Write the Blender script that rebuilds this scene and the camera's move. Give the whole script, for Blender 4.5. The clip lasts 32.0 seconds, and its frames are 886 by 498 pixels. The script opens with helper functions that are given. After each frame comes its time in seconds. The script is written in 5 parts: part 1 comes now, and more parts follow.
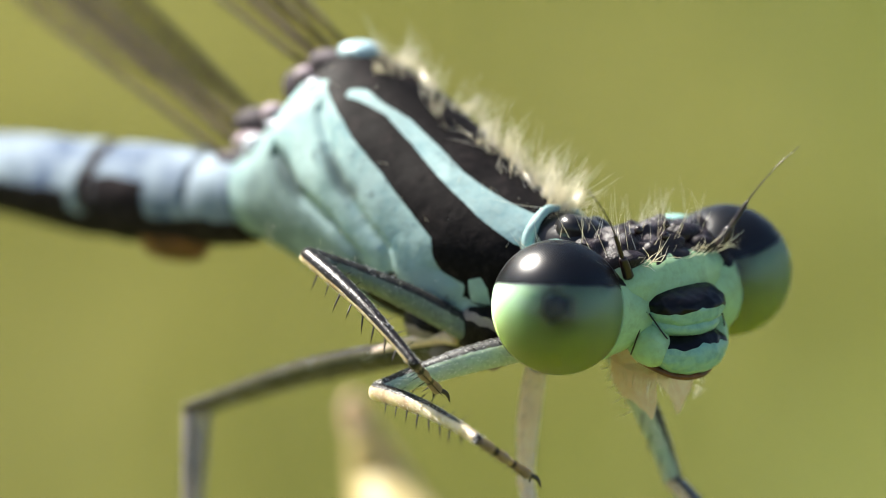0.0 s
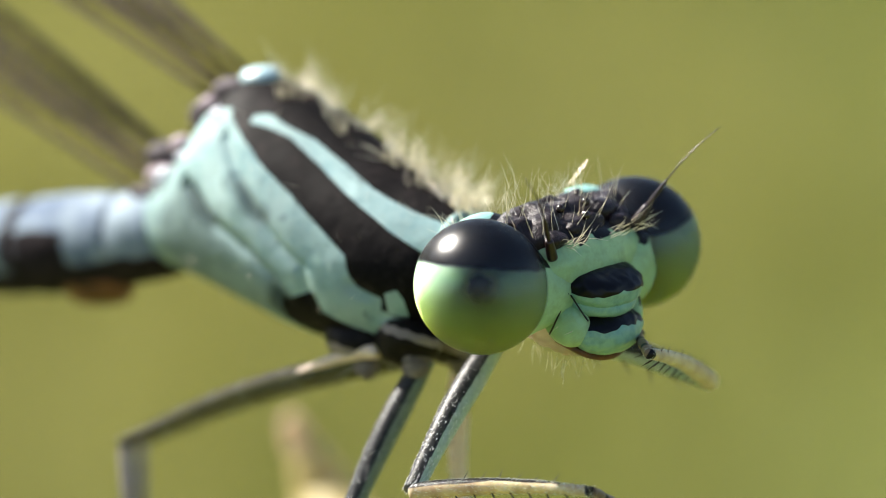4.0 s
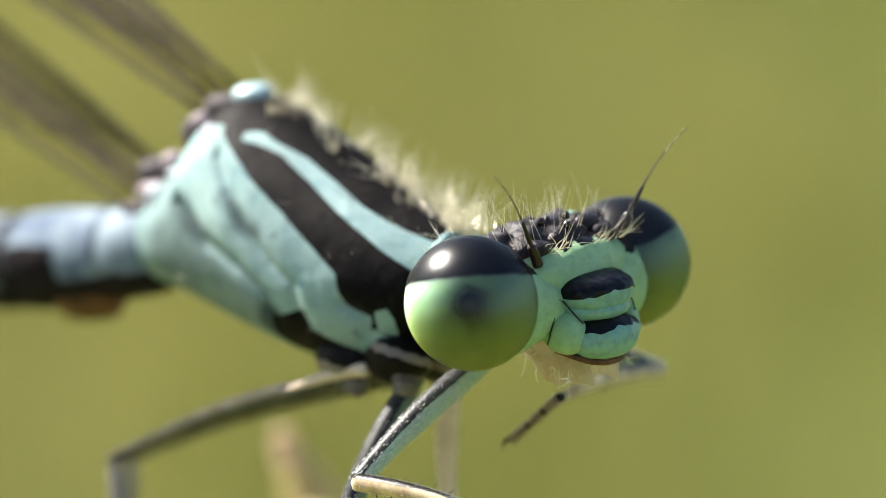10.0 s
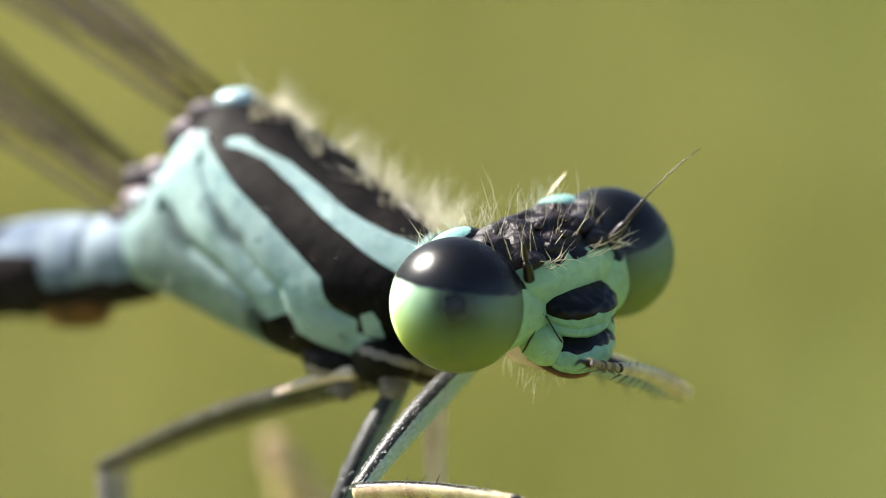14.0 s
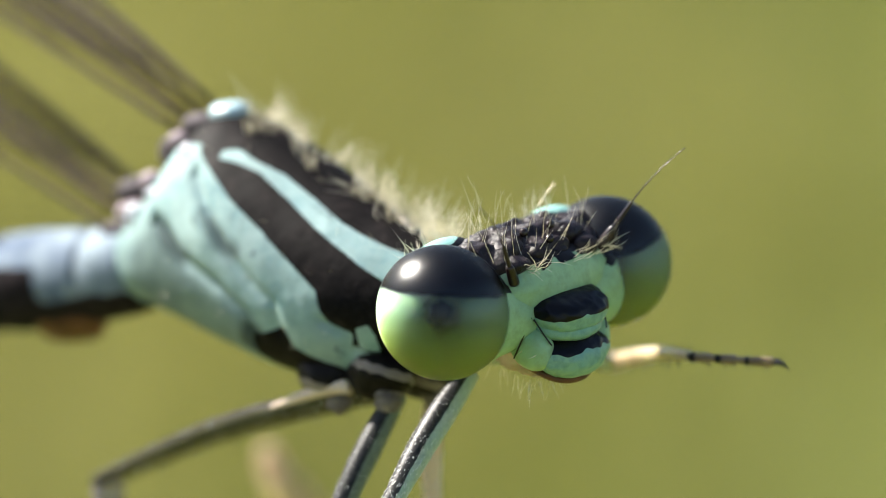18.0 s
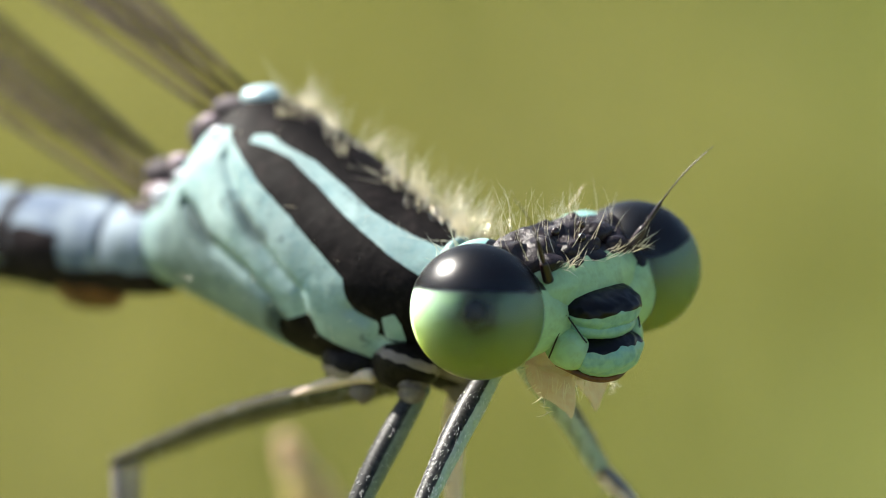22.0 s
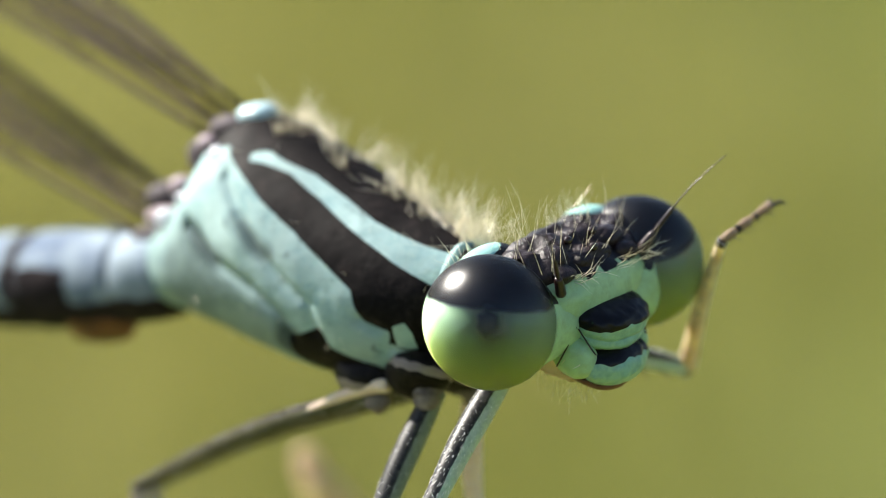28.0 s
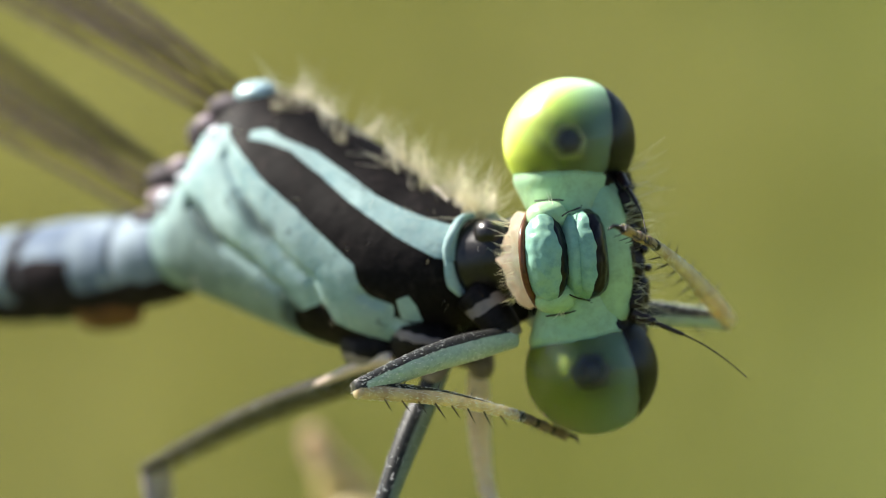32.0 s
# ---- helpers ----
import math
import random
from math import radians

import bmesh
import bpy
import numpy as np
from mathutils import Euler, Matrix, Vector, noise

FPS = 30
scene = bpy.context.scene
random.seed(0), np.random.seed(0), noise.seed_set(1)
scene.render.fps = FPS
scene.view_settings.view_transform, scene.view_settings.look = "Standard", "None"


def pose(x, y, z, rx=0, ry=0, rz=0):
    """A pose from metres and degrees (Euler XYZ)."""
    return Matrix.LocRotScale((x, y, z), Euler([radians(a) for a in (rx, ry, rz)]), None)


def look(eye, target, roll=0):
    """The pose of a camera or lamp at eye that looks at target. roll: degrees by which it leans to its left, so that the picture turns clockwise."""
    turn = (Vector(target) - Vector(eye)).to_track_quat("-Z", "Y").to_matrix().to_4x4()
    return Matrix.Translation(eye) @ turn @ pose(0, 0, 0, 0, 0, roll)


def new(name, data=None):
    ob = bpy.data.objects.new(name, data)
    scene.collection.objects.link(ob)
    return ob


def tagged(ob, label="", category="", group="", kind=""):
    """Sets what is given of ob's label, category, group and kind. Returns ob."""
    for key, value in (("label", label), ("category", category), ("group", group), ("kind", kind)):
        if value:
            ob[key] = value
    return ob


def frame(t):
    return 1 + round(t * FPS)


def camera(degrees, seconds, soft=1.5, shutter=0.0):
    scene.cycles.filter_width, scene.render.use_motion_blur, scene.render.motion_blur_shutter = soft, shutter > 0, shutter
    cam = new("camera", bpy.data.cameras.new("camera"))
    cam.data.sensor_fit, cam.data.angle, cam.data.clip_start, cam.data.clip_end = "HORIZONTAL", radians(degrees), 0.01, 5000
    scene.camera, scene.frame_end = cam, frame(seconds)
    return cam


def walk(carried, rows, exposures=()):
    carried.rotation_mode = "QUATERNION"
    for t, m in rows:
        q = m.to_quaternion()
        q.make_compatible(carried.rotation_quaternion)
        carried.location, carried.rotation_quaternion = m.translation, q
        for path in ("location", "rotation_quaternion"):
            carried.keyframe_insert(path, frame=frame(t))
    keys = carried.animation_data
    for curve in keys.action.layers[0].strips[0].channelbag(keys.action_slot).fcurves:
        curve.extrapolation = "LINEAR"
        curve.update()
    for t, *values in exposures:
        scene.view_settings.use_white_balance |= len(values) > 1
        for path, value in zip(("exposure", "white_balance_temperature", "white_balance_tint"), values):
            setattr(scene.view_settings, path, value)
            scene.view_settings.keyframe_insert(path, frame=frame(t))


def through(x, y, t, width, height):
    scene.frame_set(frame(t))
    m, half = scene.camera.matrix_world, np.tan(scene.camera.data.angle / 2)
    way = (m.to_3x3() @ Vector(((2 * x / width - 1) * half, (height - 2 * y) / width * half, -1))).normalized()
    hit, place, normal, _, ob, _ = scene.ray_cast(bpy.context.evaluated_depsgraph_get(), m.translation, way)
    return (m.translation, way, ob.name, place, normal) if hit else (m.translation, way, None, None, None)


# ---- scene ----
MM = 0.001
STAND = pose(0, 0, 0.45, -12, 0, 0)      # the animal's own space: x along its flank, y into the meadow, z up

cam = camera(10.0, 32.0, soft=0.75)
cam.data.dof.use_dof, cam.data.dof.focus_distance, cam.data.dof.aperture_fstop = True, 0.0536, 88.0
PATH = [
    (0, -1.013, -53.333, -0.448, -4.600),
    (0.2, -0.891, -53.439, -0.462, -4.760),
    (0.5, -0.656, -53.598, -0.192, -5.000),
    (1, -0.412, -54.000, -0.083, -6.000),
    (1.5, -0.309, -54.022, -0.222, -4.777),
    (2, -0.199, -53.961, -0.382, -1.289),
    (2.5, -0.145, -53.855, -0.417, 1.625),
    (3, -0.101, -53.848, -0.417, 1.675),
    (3.5, -0.098, -53.916, -0.332, 0.991),
    (4, -0.079, -53.950, -0.274, 0.242),
    (4.5, -0.083, -53.979, -0.204, 0.612),
    (6.5, -0.099, -53.948, -0.341, 0.263),
    (7, -0.081, -53.914, -0.182, 0.185),
    (7.5, -0.052, -53.981, -0.135, 0.370),
    (8, -0.031, -54.019, -0.117, 0.424),
    (8.5, -0.019, -53.934, 0.012, 0.462),
    (9, 0.000, -54.000, 0.000, 0.000),
    (9.5, 0.008, -53.961, -0.111, 0.110),
    (10, 0.025, -53.978, -0.070, -0.132),
    (10.5, 0.034, -54.006, -0.104, 0.208),
    (11, 0.067, -53.941, -0.051, 0.006),
    (11.5, 0.075, -53.939, 0.047, 0.041),
    (12, 0.117, -54.137, -0.011, 0.554),
    (12.5, 0.118, -53.925, -0.020, 0.356),
    (13, 0.144, -54.005, -0.004, 0.559),
    (13.5, 0.151, -53.979, -0.077, 0.898),
    (14, 0.193, -54.037, -0.049, 0.772),
    (14.5, 0.237, -53.983, 0.165, 0.648),
    (16.5, 0.306, -53.813, 0.116, 1.265),
    (17, 0.320, -53.690, -0.074, 1.082),
    (17.5, 0.250, -53.802, -0.008, 1.056),
    (18, 0.244, -53.801, 0.090, 1.002),
    (18.5, 0.060, -53.575, 0.105, -1.618),
    (19, 0.003, -53.626, 0.080, -1.557),
    (19.5, -0.002, -53.559, 0.042, -0.853),
    (20, 0.018, -53.554, 0.061, -0.679),
    (20.5, 0.042, -53.555, 0.041, -0.120),
    (21, 0.025, -53.575, 0.097, 0.200),
    (21.5, 0.001, -53.605, 0.042, 0.475),
    (22, -0.070, -53.481, -0.007, -0.846),
    (22.5, -0.139, -53.538, 0.073, -1.141),
    (23, -0.232, -53.474, -0.057, -1.089),
    (23.5, -0.161, -53.532, -0.041, -1.367),
    (24, -0.150, -53.607, -0.117, 0.281),
    (24.5, -0.200, -53.553, -0.200, 0.791),
    (26.5, -0.154, -53.659, -0.133, 1.780),
    (27, -0.125, -53.667, -0.083, 2.486),
    (27.5, -0.111, -53.610, 0.065, 3.085),
    (28, -0.127, -53.579, 0.055, 2.863),
    (28.5, -0.133, -53.648, 0.010, 3.235),
    (29, -0.136, -53.613, -0.039, 2.824),
    (29.5, -0.130, -53.567, -0.008, 2.731),
    (30, -0.128, -53.635, -0.070, 3.667),
    (30.5, -0.123, -53.607, -0.170, 3.486),
    (31, -0.115, -53.691, -0.215, 4.091),
    (31.5, -0.144, -53.697, -0.257, 4.095),
    (32, -0.170, -53.657, -0.247, 4.547),
]
walk(cam, [(t, STAND @ pose(x * MM, y * MM, z * MM, 90, lean, 0)) for t, x, y, z, lean in PATH],
     exposures=[(0, 1.52), (0.6, 1.50), (1.0, 1.42), (14, 1.45), (31.7, 1.45), (32.0, 1.30)])

# ---- light ----
SUN = STAND.to_3x3() @ Vector((-0.60, 0.25, 0.75)).normalized()
world = bpy.data.worlds.new("sky")
scene.world = world
world.use_nodes = True
sky = world.node_tree.nodes.new("ShaderNodeTexSky")
sky.sky_type, sky.sun_disc = "NISHITA", False
sky.sun_elevation, sky.sun_rotation = math.asin(SUN.z), math.atan2(SUN.x, SUN.y)
world.node_tree.nodes["Background"].inputs["Strength"].default_value = 0.06
world.node_tree.links.new(sky.outputs[0], world.node_tree.nodes["Background"].inputs["Color"])
lamp = new("sun", bpy.data.lights.new("sun", "SUN"))
lamp.data.energy, lamp.data.angle, lamp.data.color = 5.0, radians(0.6), (1.0, 0.95, 0.86)
lamp.matrix_world = look((0, 0, 5), Vector((0, 0, 5)) - SUN)


# ---- materials ----
def material(name):
    m = bpy.data.materials.new(name)
    m.use_nodes = True
    n, l = m.node_tree.nodes, m.node_tree.links
    return m, n, l, n["Principled BSDF"]


def noise_node(n, l, scale, detail=4.0, rough=0.6):
    tex, at = n.new("ShaderNodeTexNoise"), n.new("ShaderNodeTexCoord")
    tex.inputs["Scale"].default_value, tex.inputs["Detail"].default_value, tex.inputs["Roughness"].default_value = scale, detail, rough
    l.new(at.outputs["Object"], tex.inputs["Vector"])
    return tex.outputs[0]


def blend(n, l, fac, a, b, kind="MIX"):
    mix = n.new("ShaderNodeMix")
    mix.data_type, mix.blend_type = "RGBA", kind
    for socket, value in ((mix.inputs[0], fac), (mix.inputs[6], a), (mix.inputs[7], b)):
        if isinstance(value, bpy.types.NodeSocket):
            l.new(value, socket)
        elif isinstance(value, (int, float)):
            socket.default_value = value
        else:
            socket.default_value = (*value, 1)
    return mix.outputs[2]


def steps(n, l, value, low, high):
    r = n.new("ShaderNodeMapRange")
    r.inputs[1].default_value, r.inputs[2].default_value = low, high
    l.new(value, r.inputs[0])
    return r.outputs[0]


def attribute(n, name):
    a = n.new("ShaderNodeAttribute")
    a.attribute_name = name
    return a.outputs["Fac"]


def bump(n, l, shader, height, depth, strength=0.6):
    b = n.new("ShaderNodeBump")
    b.inputs["Distance"].default_value, b.inputs["Strength"].default_value = depth, strength
    l.new(height, b.inputs["Height"])
    l.new(b.outputs[0], shader.inputs["Normal"])


def cuticle(name, light, light2, dark=None, dark2=None, rough=0.45, grain=14000, blotch=2500, relief=0.00001, glow=0.0, edge=0.2, dull=None, shine=0.25, mottle=None):
    """Insect cuticle: a pale ground mottled at two scales, with black markings where the mesh says so (its value 'dark')."""
    m, n, l, s = material(name)
    fine, broad = noise_node(n, l, grain), noise_node(n, l, blotch, 3)
    colour = blend(n, l, steps(n, l, broad, 0.35, 0.65), light, light2)
    colour = blend(n, l, steps(n, l, fine, 0.45, 0.75), colour, [c * 0.72 for c in light])
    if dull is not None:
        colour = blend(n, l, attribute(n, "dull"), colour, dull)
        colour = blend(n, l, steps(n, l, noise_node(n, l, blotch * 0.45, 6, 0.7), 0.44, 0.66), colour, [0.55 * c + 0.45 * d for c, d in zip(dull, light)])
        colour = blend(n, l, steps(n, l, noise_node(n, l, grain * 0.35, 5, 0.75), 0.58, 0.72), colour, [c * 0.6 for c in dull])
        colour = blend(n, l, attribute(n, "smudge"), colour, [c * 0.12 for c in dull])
    if dark is not None:
        black = blend(n, l, steps(n, l, fine, 0.35, 0.7), dark, dark2 or dark)
        if mottle is not None:
            black = blend(n, l, steps(n, l, noise_node(n, l, blotch * 1.6, 5, 0.7), 0.52, 0.72), black, mottle)
        mark = n.new("ShaderNodeMath")
        mark.operation = "ADD"
        l.new(attribute(n, "dark"), mark.inputs[0])
        shift = n.new("ShaderNodeMath")
        shift.operation = "MULTIPLY_ADD"
        l.new(noise_node(n, l, grain * 0.6, 3), shift.inputs[0])
        shift.inputs[1].default_value, shift.inputs[2].default_value = edge, -edge / 2
        l.new(shift.outputs[0], mark.inputs[1])
        colour = blend(n, l, steps(n, l, mark.outputs[0], 0.42, 0.58), colour, black)
    l.new(colour, s.inputs["Base Color"])
    s.inputs["Roughness"].default_value, s.inputs["Specular IOR Level"].default_value = rough, shine
    if glow:
        s.inputs["Subsurface Weight"].default_value = glow
        s.inputs["Subsurface Radius"].default_value = (0.0003, 0.0003, 0.0002)
        s.inputs["Subsurface Scale"].default_value = 1.0
    bump(n, l, s, fine, relief)
    return m


def plain(name, colour, colour2, rough=0.5, scale=8000, relief=0.000006, through=0.0):
    """A single-coloured natural surface with mottling; through: how much light passes to the other side."""
    m, n, l, s = material(name)
    fine = noise_node(n, l, scale)
    tint = blend(n, l, steps(n, l, fine, 0.35, 0.7), colour, colour2)
    l.new(tint, s.inputs["Base Color"])
    s.inputs["Roughness"].default_value = rough
    bump(n, l, s, fine, relief)
    if through:
        t, mix = n.new("ShaderNodeBsdfTranslucent"), n.new("ShaderNodeMixShader")
        l.new(tint, t.inputs["Color"])
        mix.inputs[0].default_value = through
        l.new(s.outputs[0], mix.inputs[1])
        l.new(t.outputs[0], mix.inputs[2])
        l.new(mix.outputs[0], n["Material Output"].inputs["Surface"])
    return m


def fibre(name, colour, colour2):
    """Clear shining hair: part of the light passes, part glances off its sides."""
    m, n, l, s = material(name)
    tint = blend(n, l, noise_node(n, l, 6000), colour, colour2)
    l.new(tint, s.inputs["Base Color"])
    s.inputs["Metallic"].default_value, s.inputs["Roughness"].default_value = 0.7, 0.3
    t, mix = n.new("ShaderNodeBsdfTranslucent"), n.new("ShaderNodeMixShader")
    l.new(tint, t.inputs["Color"])
    mix.inputs[0].default_value = 0.4
    l.new(s.outputs[0], mix.inputs[1])
    l.new(t.outputs[0], mix.inputs[2])
    l.new(mix.outputs[0], n["Material Output"].inputs["Surface"])
    return m


def eye_wall():
    """Walls of the eye's facets: black-brown in the cap, pale blue-green below it running to yellow-green."""
    m, n, l, s = material("facet_wall")
    fine = noise_node(n, l, 9000)
    low = blend(n, l, attribute(n, "low"), (0.885, 0.985, 0.90), (0.94, 0.985, 0.57))
    low = blend(n, l, steps(n, l, noise_node(n, l, 2500), 0.55, 0.85), low, (0.88, 0.96, 0.74))
    cap = steps(n, l, attribute(n, "cap"), 0.3, 0.7)
    colour = blend(n, l, cap, low, blend(n, l, fine, (0.007, 0.003, 0.004), (0.030, 0.011, 0.013)))
    colour = blend(n, l, steps(n, l, attribute(n, "pit"), 0.25, 1.3), colour, (0.012, 0.009, 0.006))
    l.new(colour, s.inputs["Base Color"])
    s.inputs["Roughness"].default_value, s.inputs["Specular IOR Level"].default_value = 0.6, 0.1
    glow, mix = n.new("ShaderNodeBsdfTranslucent"), n.new("ShaderNodeMixShader")
    l.new(colour, glow.inputs["Color"])
    mix.inputs[0].default_value = 0.88
    l.new(s.outputs[0], mix.inputs[1])
    l.new(glow.outputs[0], mix.inputs[2])
    l.new(mix.outputs[0], n["Material Output"].inputs["Surface"])
    return m


def cornea():
    """The clear glossy skin over the facets."""
    m, n, l, s = material("cornea")
    clear, gloss, mix, facing = n.new("ShaderNodeBsdfTransparent"), n.new("ShaderNodeBsdfGlossy"), n.new("ShaderNodeMixShader"), n.new("ShaderNodeLayerWeight")
    facing.inputs["Blend"].default_value = 0.5
    steep, share = n.new("ShaderNodeMath"), n.new("ShaderNodeMath")
    steep.operation, share.operation = "POWER", "MULTIPLY_ADD"
    l.new(facing.outputs["Facing"], steep.inputs[0])
    steep.inputs[1].default_value = 5.0
    l.new(steep.outputs[0], share.inputs[0])
    share.inputs[1].default_value, share.inputs[2].default_value = 0.4, 0.06
    gloss.inputs["Roughness"].default_value = 0.28
    l.new(share.outputs[0], mix.inputs[0])
    l.new(clear.outputs[0], mix.inputs[1])
    l.new(gloss.outputs[0], mix.inputs[2])
    l.new(mix.outputs[0], n["Material Output"].inputs["Surface"])
    return m


def facet_lens():
    m, n, l, s = material("facet_lens")
    bend = n.new("ShaderNodeBsdfRefraction")
    bend.inputs["IOR"].default_value, bend.inputs["Roughness"].default_value = 1.45, 0.0
    l.new(bend.outputs[0], n["Material Output"].inputs["Surface"])
    return m


def clear_membrane():
    m, n, l, s = material("wing_membrane")
    s.inputs["Base Color"].default_value = (0.20, 0.16, 0.10, 1)
    s.inputs["Roughness"].default_value = 0.25
    clear, mix = n.new("ShaderNodeBsdfTransparent"), n.new("ShaderNodeMixShader")
    clear.inputs["Color"].default_value = (0.92, 0.89, 0.80, 1)
    mix.inputs[0].default_value = 0.80
    glow, film = n.new("ShaderNodeBsdfTranslucent"), n.new("ShaderNodeMixShader")
    glow.inputs["Color"].default_value, film.inputs[0].default_value = (0.24, 0.19, 0.12, 1), 0.6
    l.new(s.outputs[0], film.inputs[1])
    l.new(glow.outputs[0], film.inputs[2])
    l.new(film.outputs[0], mix.inputs[1])
    l.new(clear.outputs[0], mix.inputs[2])
    l.new(mix.outputs[0], n["Material Output"].inputs["Surface"])
    return m


BLACK, BLACK2 = (0.004, 0.003, 0.003), (0.014, 0.010, 0.009)
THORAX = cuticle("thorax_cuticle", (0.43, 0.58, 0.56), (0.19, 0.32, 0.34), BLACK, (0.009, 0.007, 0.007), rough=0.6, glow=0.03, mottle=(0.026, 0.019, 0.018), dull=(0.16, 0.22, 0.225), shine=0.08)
ABDOMEN = cuticle("abdomen_cuticle", (0.35, 0.42, 0.48), (0.07, 0.10, 0.17), (0.010, 0.008, 0.010), (0.030, 0.024, 0.026), rough=0.7, blotch=1100, grain=6000, shine=0.04, edge=0.5)
FACE = cuticle("face_cuticle", (0.41, 0.62, 0.34), (0.32, 0.52, 0.32), BLACK, BLACK2, rough=0.36, grain=9000, glow=0.15)
LIP = cuticle("lip_cuticle", (0.24, 0.46, 0.38), (0.29, 0.49, 0.33), (0.003, 0.003, 0.006), BLACK, rough=0.3, grain=9000, relief=0.000006)
VERTEX = cuticle("vertex_cuticle", (0.012, 0.009, 0.010), (0.006, 0.004, 0.004), (0.30, 0.58, 0.52), (0.34, 0.6, 0.54), rough=0.4, grain=26000, relief=0.00002)
SHIN = cuticle("shin_cuticle", (0.80, 0.66, 0.42), (0.46, 0.32, 0.21), BLACK, BLACK2, rough=0.3, grain=20000, blotch=4500, glow=0.5)
HAUNCH = cuticle("haunch_cuticle", (0.30, 0.25, 0.22), (0.18, 0.15, 0.14), BLACK, BLACK2, rough=0.5, shine=0.12)
PINK = cuticle("pink_leg_cuticle", (0.84, 0.66, 0.50), (0.72, 0.54, 0.41), BLACK, BLACK2, rough=0.35, grain=20000, glow=0.3)
TARSUS = cuticle("tarsus_cuticle", (0.30, 0.22, 0.15), (0.16, 0.11, 0.08), BLACK, BLACK2, rough=0.35, grain=20000, glow=0.4)
HIND = cuticle("hind_leg_cuticle", (0.100, 0.096, 0.050), (0.055, 0.052, 0.028), BLACK, BLACK2, rough=0.55, edge=0.5, shine=0.08)
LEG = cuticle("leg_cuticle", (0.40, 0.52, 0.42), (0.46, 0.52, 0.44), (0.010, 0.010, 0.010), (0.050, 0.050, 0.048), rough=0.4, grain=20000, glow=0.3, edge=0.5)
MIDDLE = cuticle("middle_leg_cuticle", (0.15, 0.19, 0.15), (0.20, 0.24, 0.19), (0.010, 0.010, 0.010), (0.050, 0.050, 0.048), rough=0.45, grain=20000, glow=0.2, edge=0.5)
EYE_WALL = eye_wall()
EYE_FLOOR = plain("facet_floor", (0.004, 0.003, 0.002), (0.006, 0.004, 0.003), 1.0)
EYE_FLOOR.node_tree.nodes["Principled BSDF"].inputs["Specular IOR Level"].default_value = 0.0
CORNEA = cornea()
LENS = facet_lens()
HAIR = fibre("pale_hair", (0.97, 0.91, 0.72), (0.98, 0.95, 0.86))
SILVER = plain("silver_down", (0.90, 0.91, 0.90), (0.95, 0.95, 0.94), 0.2, through=0.35)
SPINE = plain("black_spine", (0.02, 0.016, 0.014), (0.04, 0.03, 0.025), 0.4)
LABIUM = plain("labium_skin", (0.95, 0.88, 0.78), (0.88, 0.74, 0.62), 0.4, 9000, through=0.85)
MOUTH = plain("mouth_edge", (0.26, 0.10, 0.04), (0.06, 0.025, 0.015), 0.3, 6000, through=0.3)
DARK = plain("black_cuticle", BLACK, BLACK2, 0.3, 22000)
VEIN = plain("wing_vein", (0.060, 0.040, 0.025), (0.115, 0.078, 0.048), 0.45, through=0.25)
MEMBRANE = clear_membrane()
BUD = plain("plant_bud", (0.84, 0.64, 0.42), (0.74, 0.56, 0.34), 0.55, 900, 0.00004, through=0.3)
BLADE = plain("plant_stem", (0.58, 0.48, 0.20), (0.66, 0.52, 0.26), 0.5, 900, 0.00004, through=0.3)
GROUND = plain("meadow_ground", (0.114, 0.136, 0.0185), (0.126, 0.146, 0.0215), 1.0, 0.9, 0.01)
STRAW = plain("dry_grass", (0.262, 0.258, 0.068), (0.310, 0.294, 0.088), 0.7, 3.0, 0.0005, through=0.5)
GREEN = plain("green_grass", (0.095, 0.116, 0.018), (0.120, 0.132, 0.026), 0.7, 3.0, 0.0005, through=0.5)
GRASS = plain("meadow_grass", (0.116, 0.138, 0.022), (0.152, 0.166, 0.033), 0.7, 3.0, 0.0005, through=0.5)


# ---- shapes, in millimetres ----
def smoothstep(a, b, x):
    k = np.clip((np.asarray(x, float) - a) / (b - a), 0, 1)
    return k * k * (3 - 2 * k)


def mesh(name, verts, faces, mat, values=None, smooth=True, scale=MM):
    me = bpy.data.meshes.new(name)
    me.from_pydata((np.asarray(verts, float) * scale).tolist(), [], faces)
    me.materials.append(mat)
    for key, data in (values or {}).items():
        me.attributes.new(key, "FLOAT", "POINT").data.foreach_set("value", np.asarray(data, np.float32))
    if smooth:
        me.shade_smooth()
    me.update()
    return me


def part(name, shape, mat, parent, label="", values=None, smooth=True, kind=""):
    ob = new(name, mesh(name, shape[0], shape[1], mat, values, smooth))
    ob.parent = parent
    return tagged(ob, label, kind=kind)


def join(*shapes):
    verts, faces = [], []
    for v, f in shapes:
        k = len(verts)
        verts += [tuple(p) for p in v]
        faces += [tuple(i + k for i in q) for q in f]
    return np.array(verts), faces


def grid_faces(rows, cols, closed):
    last = cols if closed else cols - 1
    return [(i * cols + j, i * cols + (j + 1) % cols, (i + 1) * cols + (j + 1) % cols, (i + 1) * cols + j) for i in range(rows - 1) for j in range(last)]


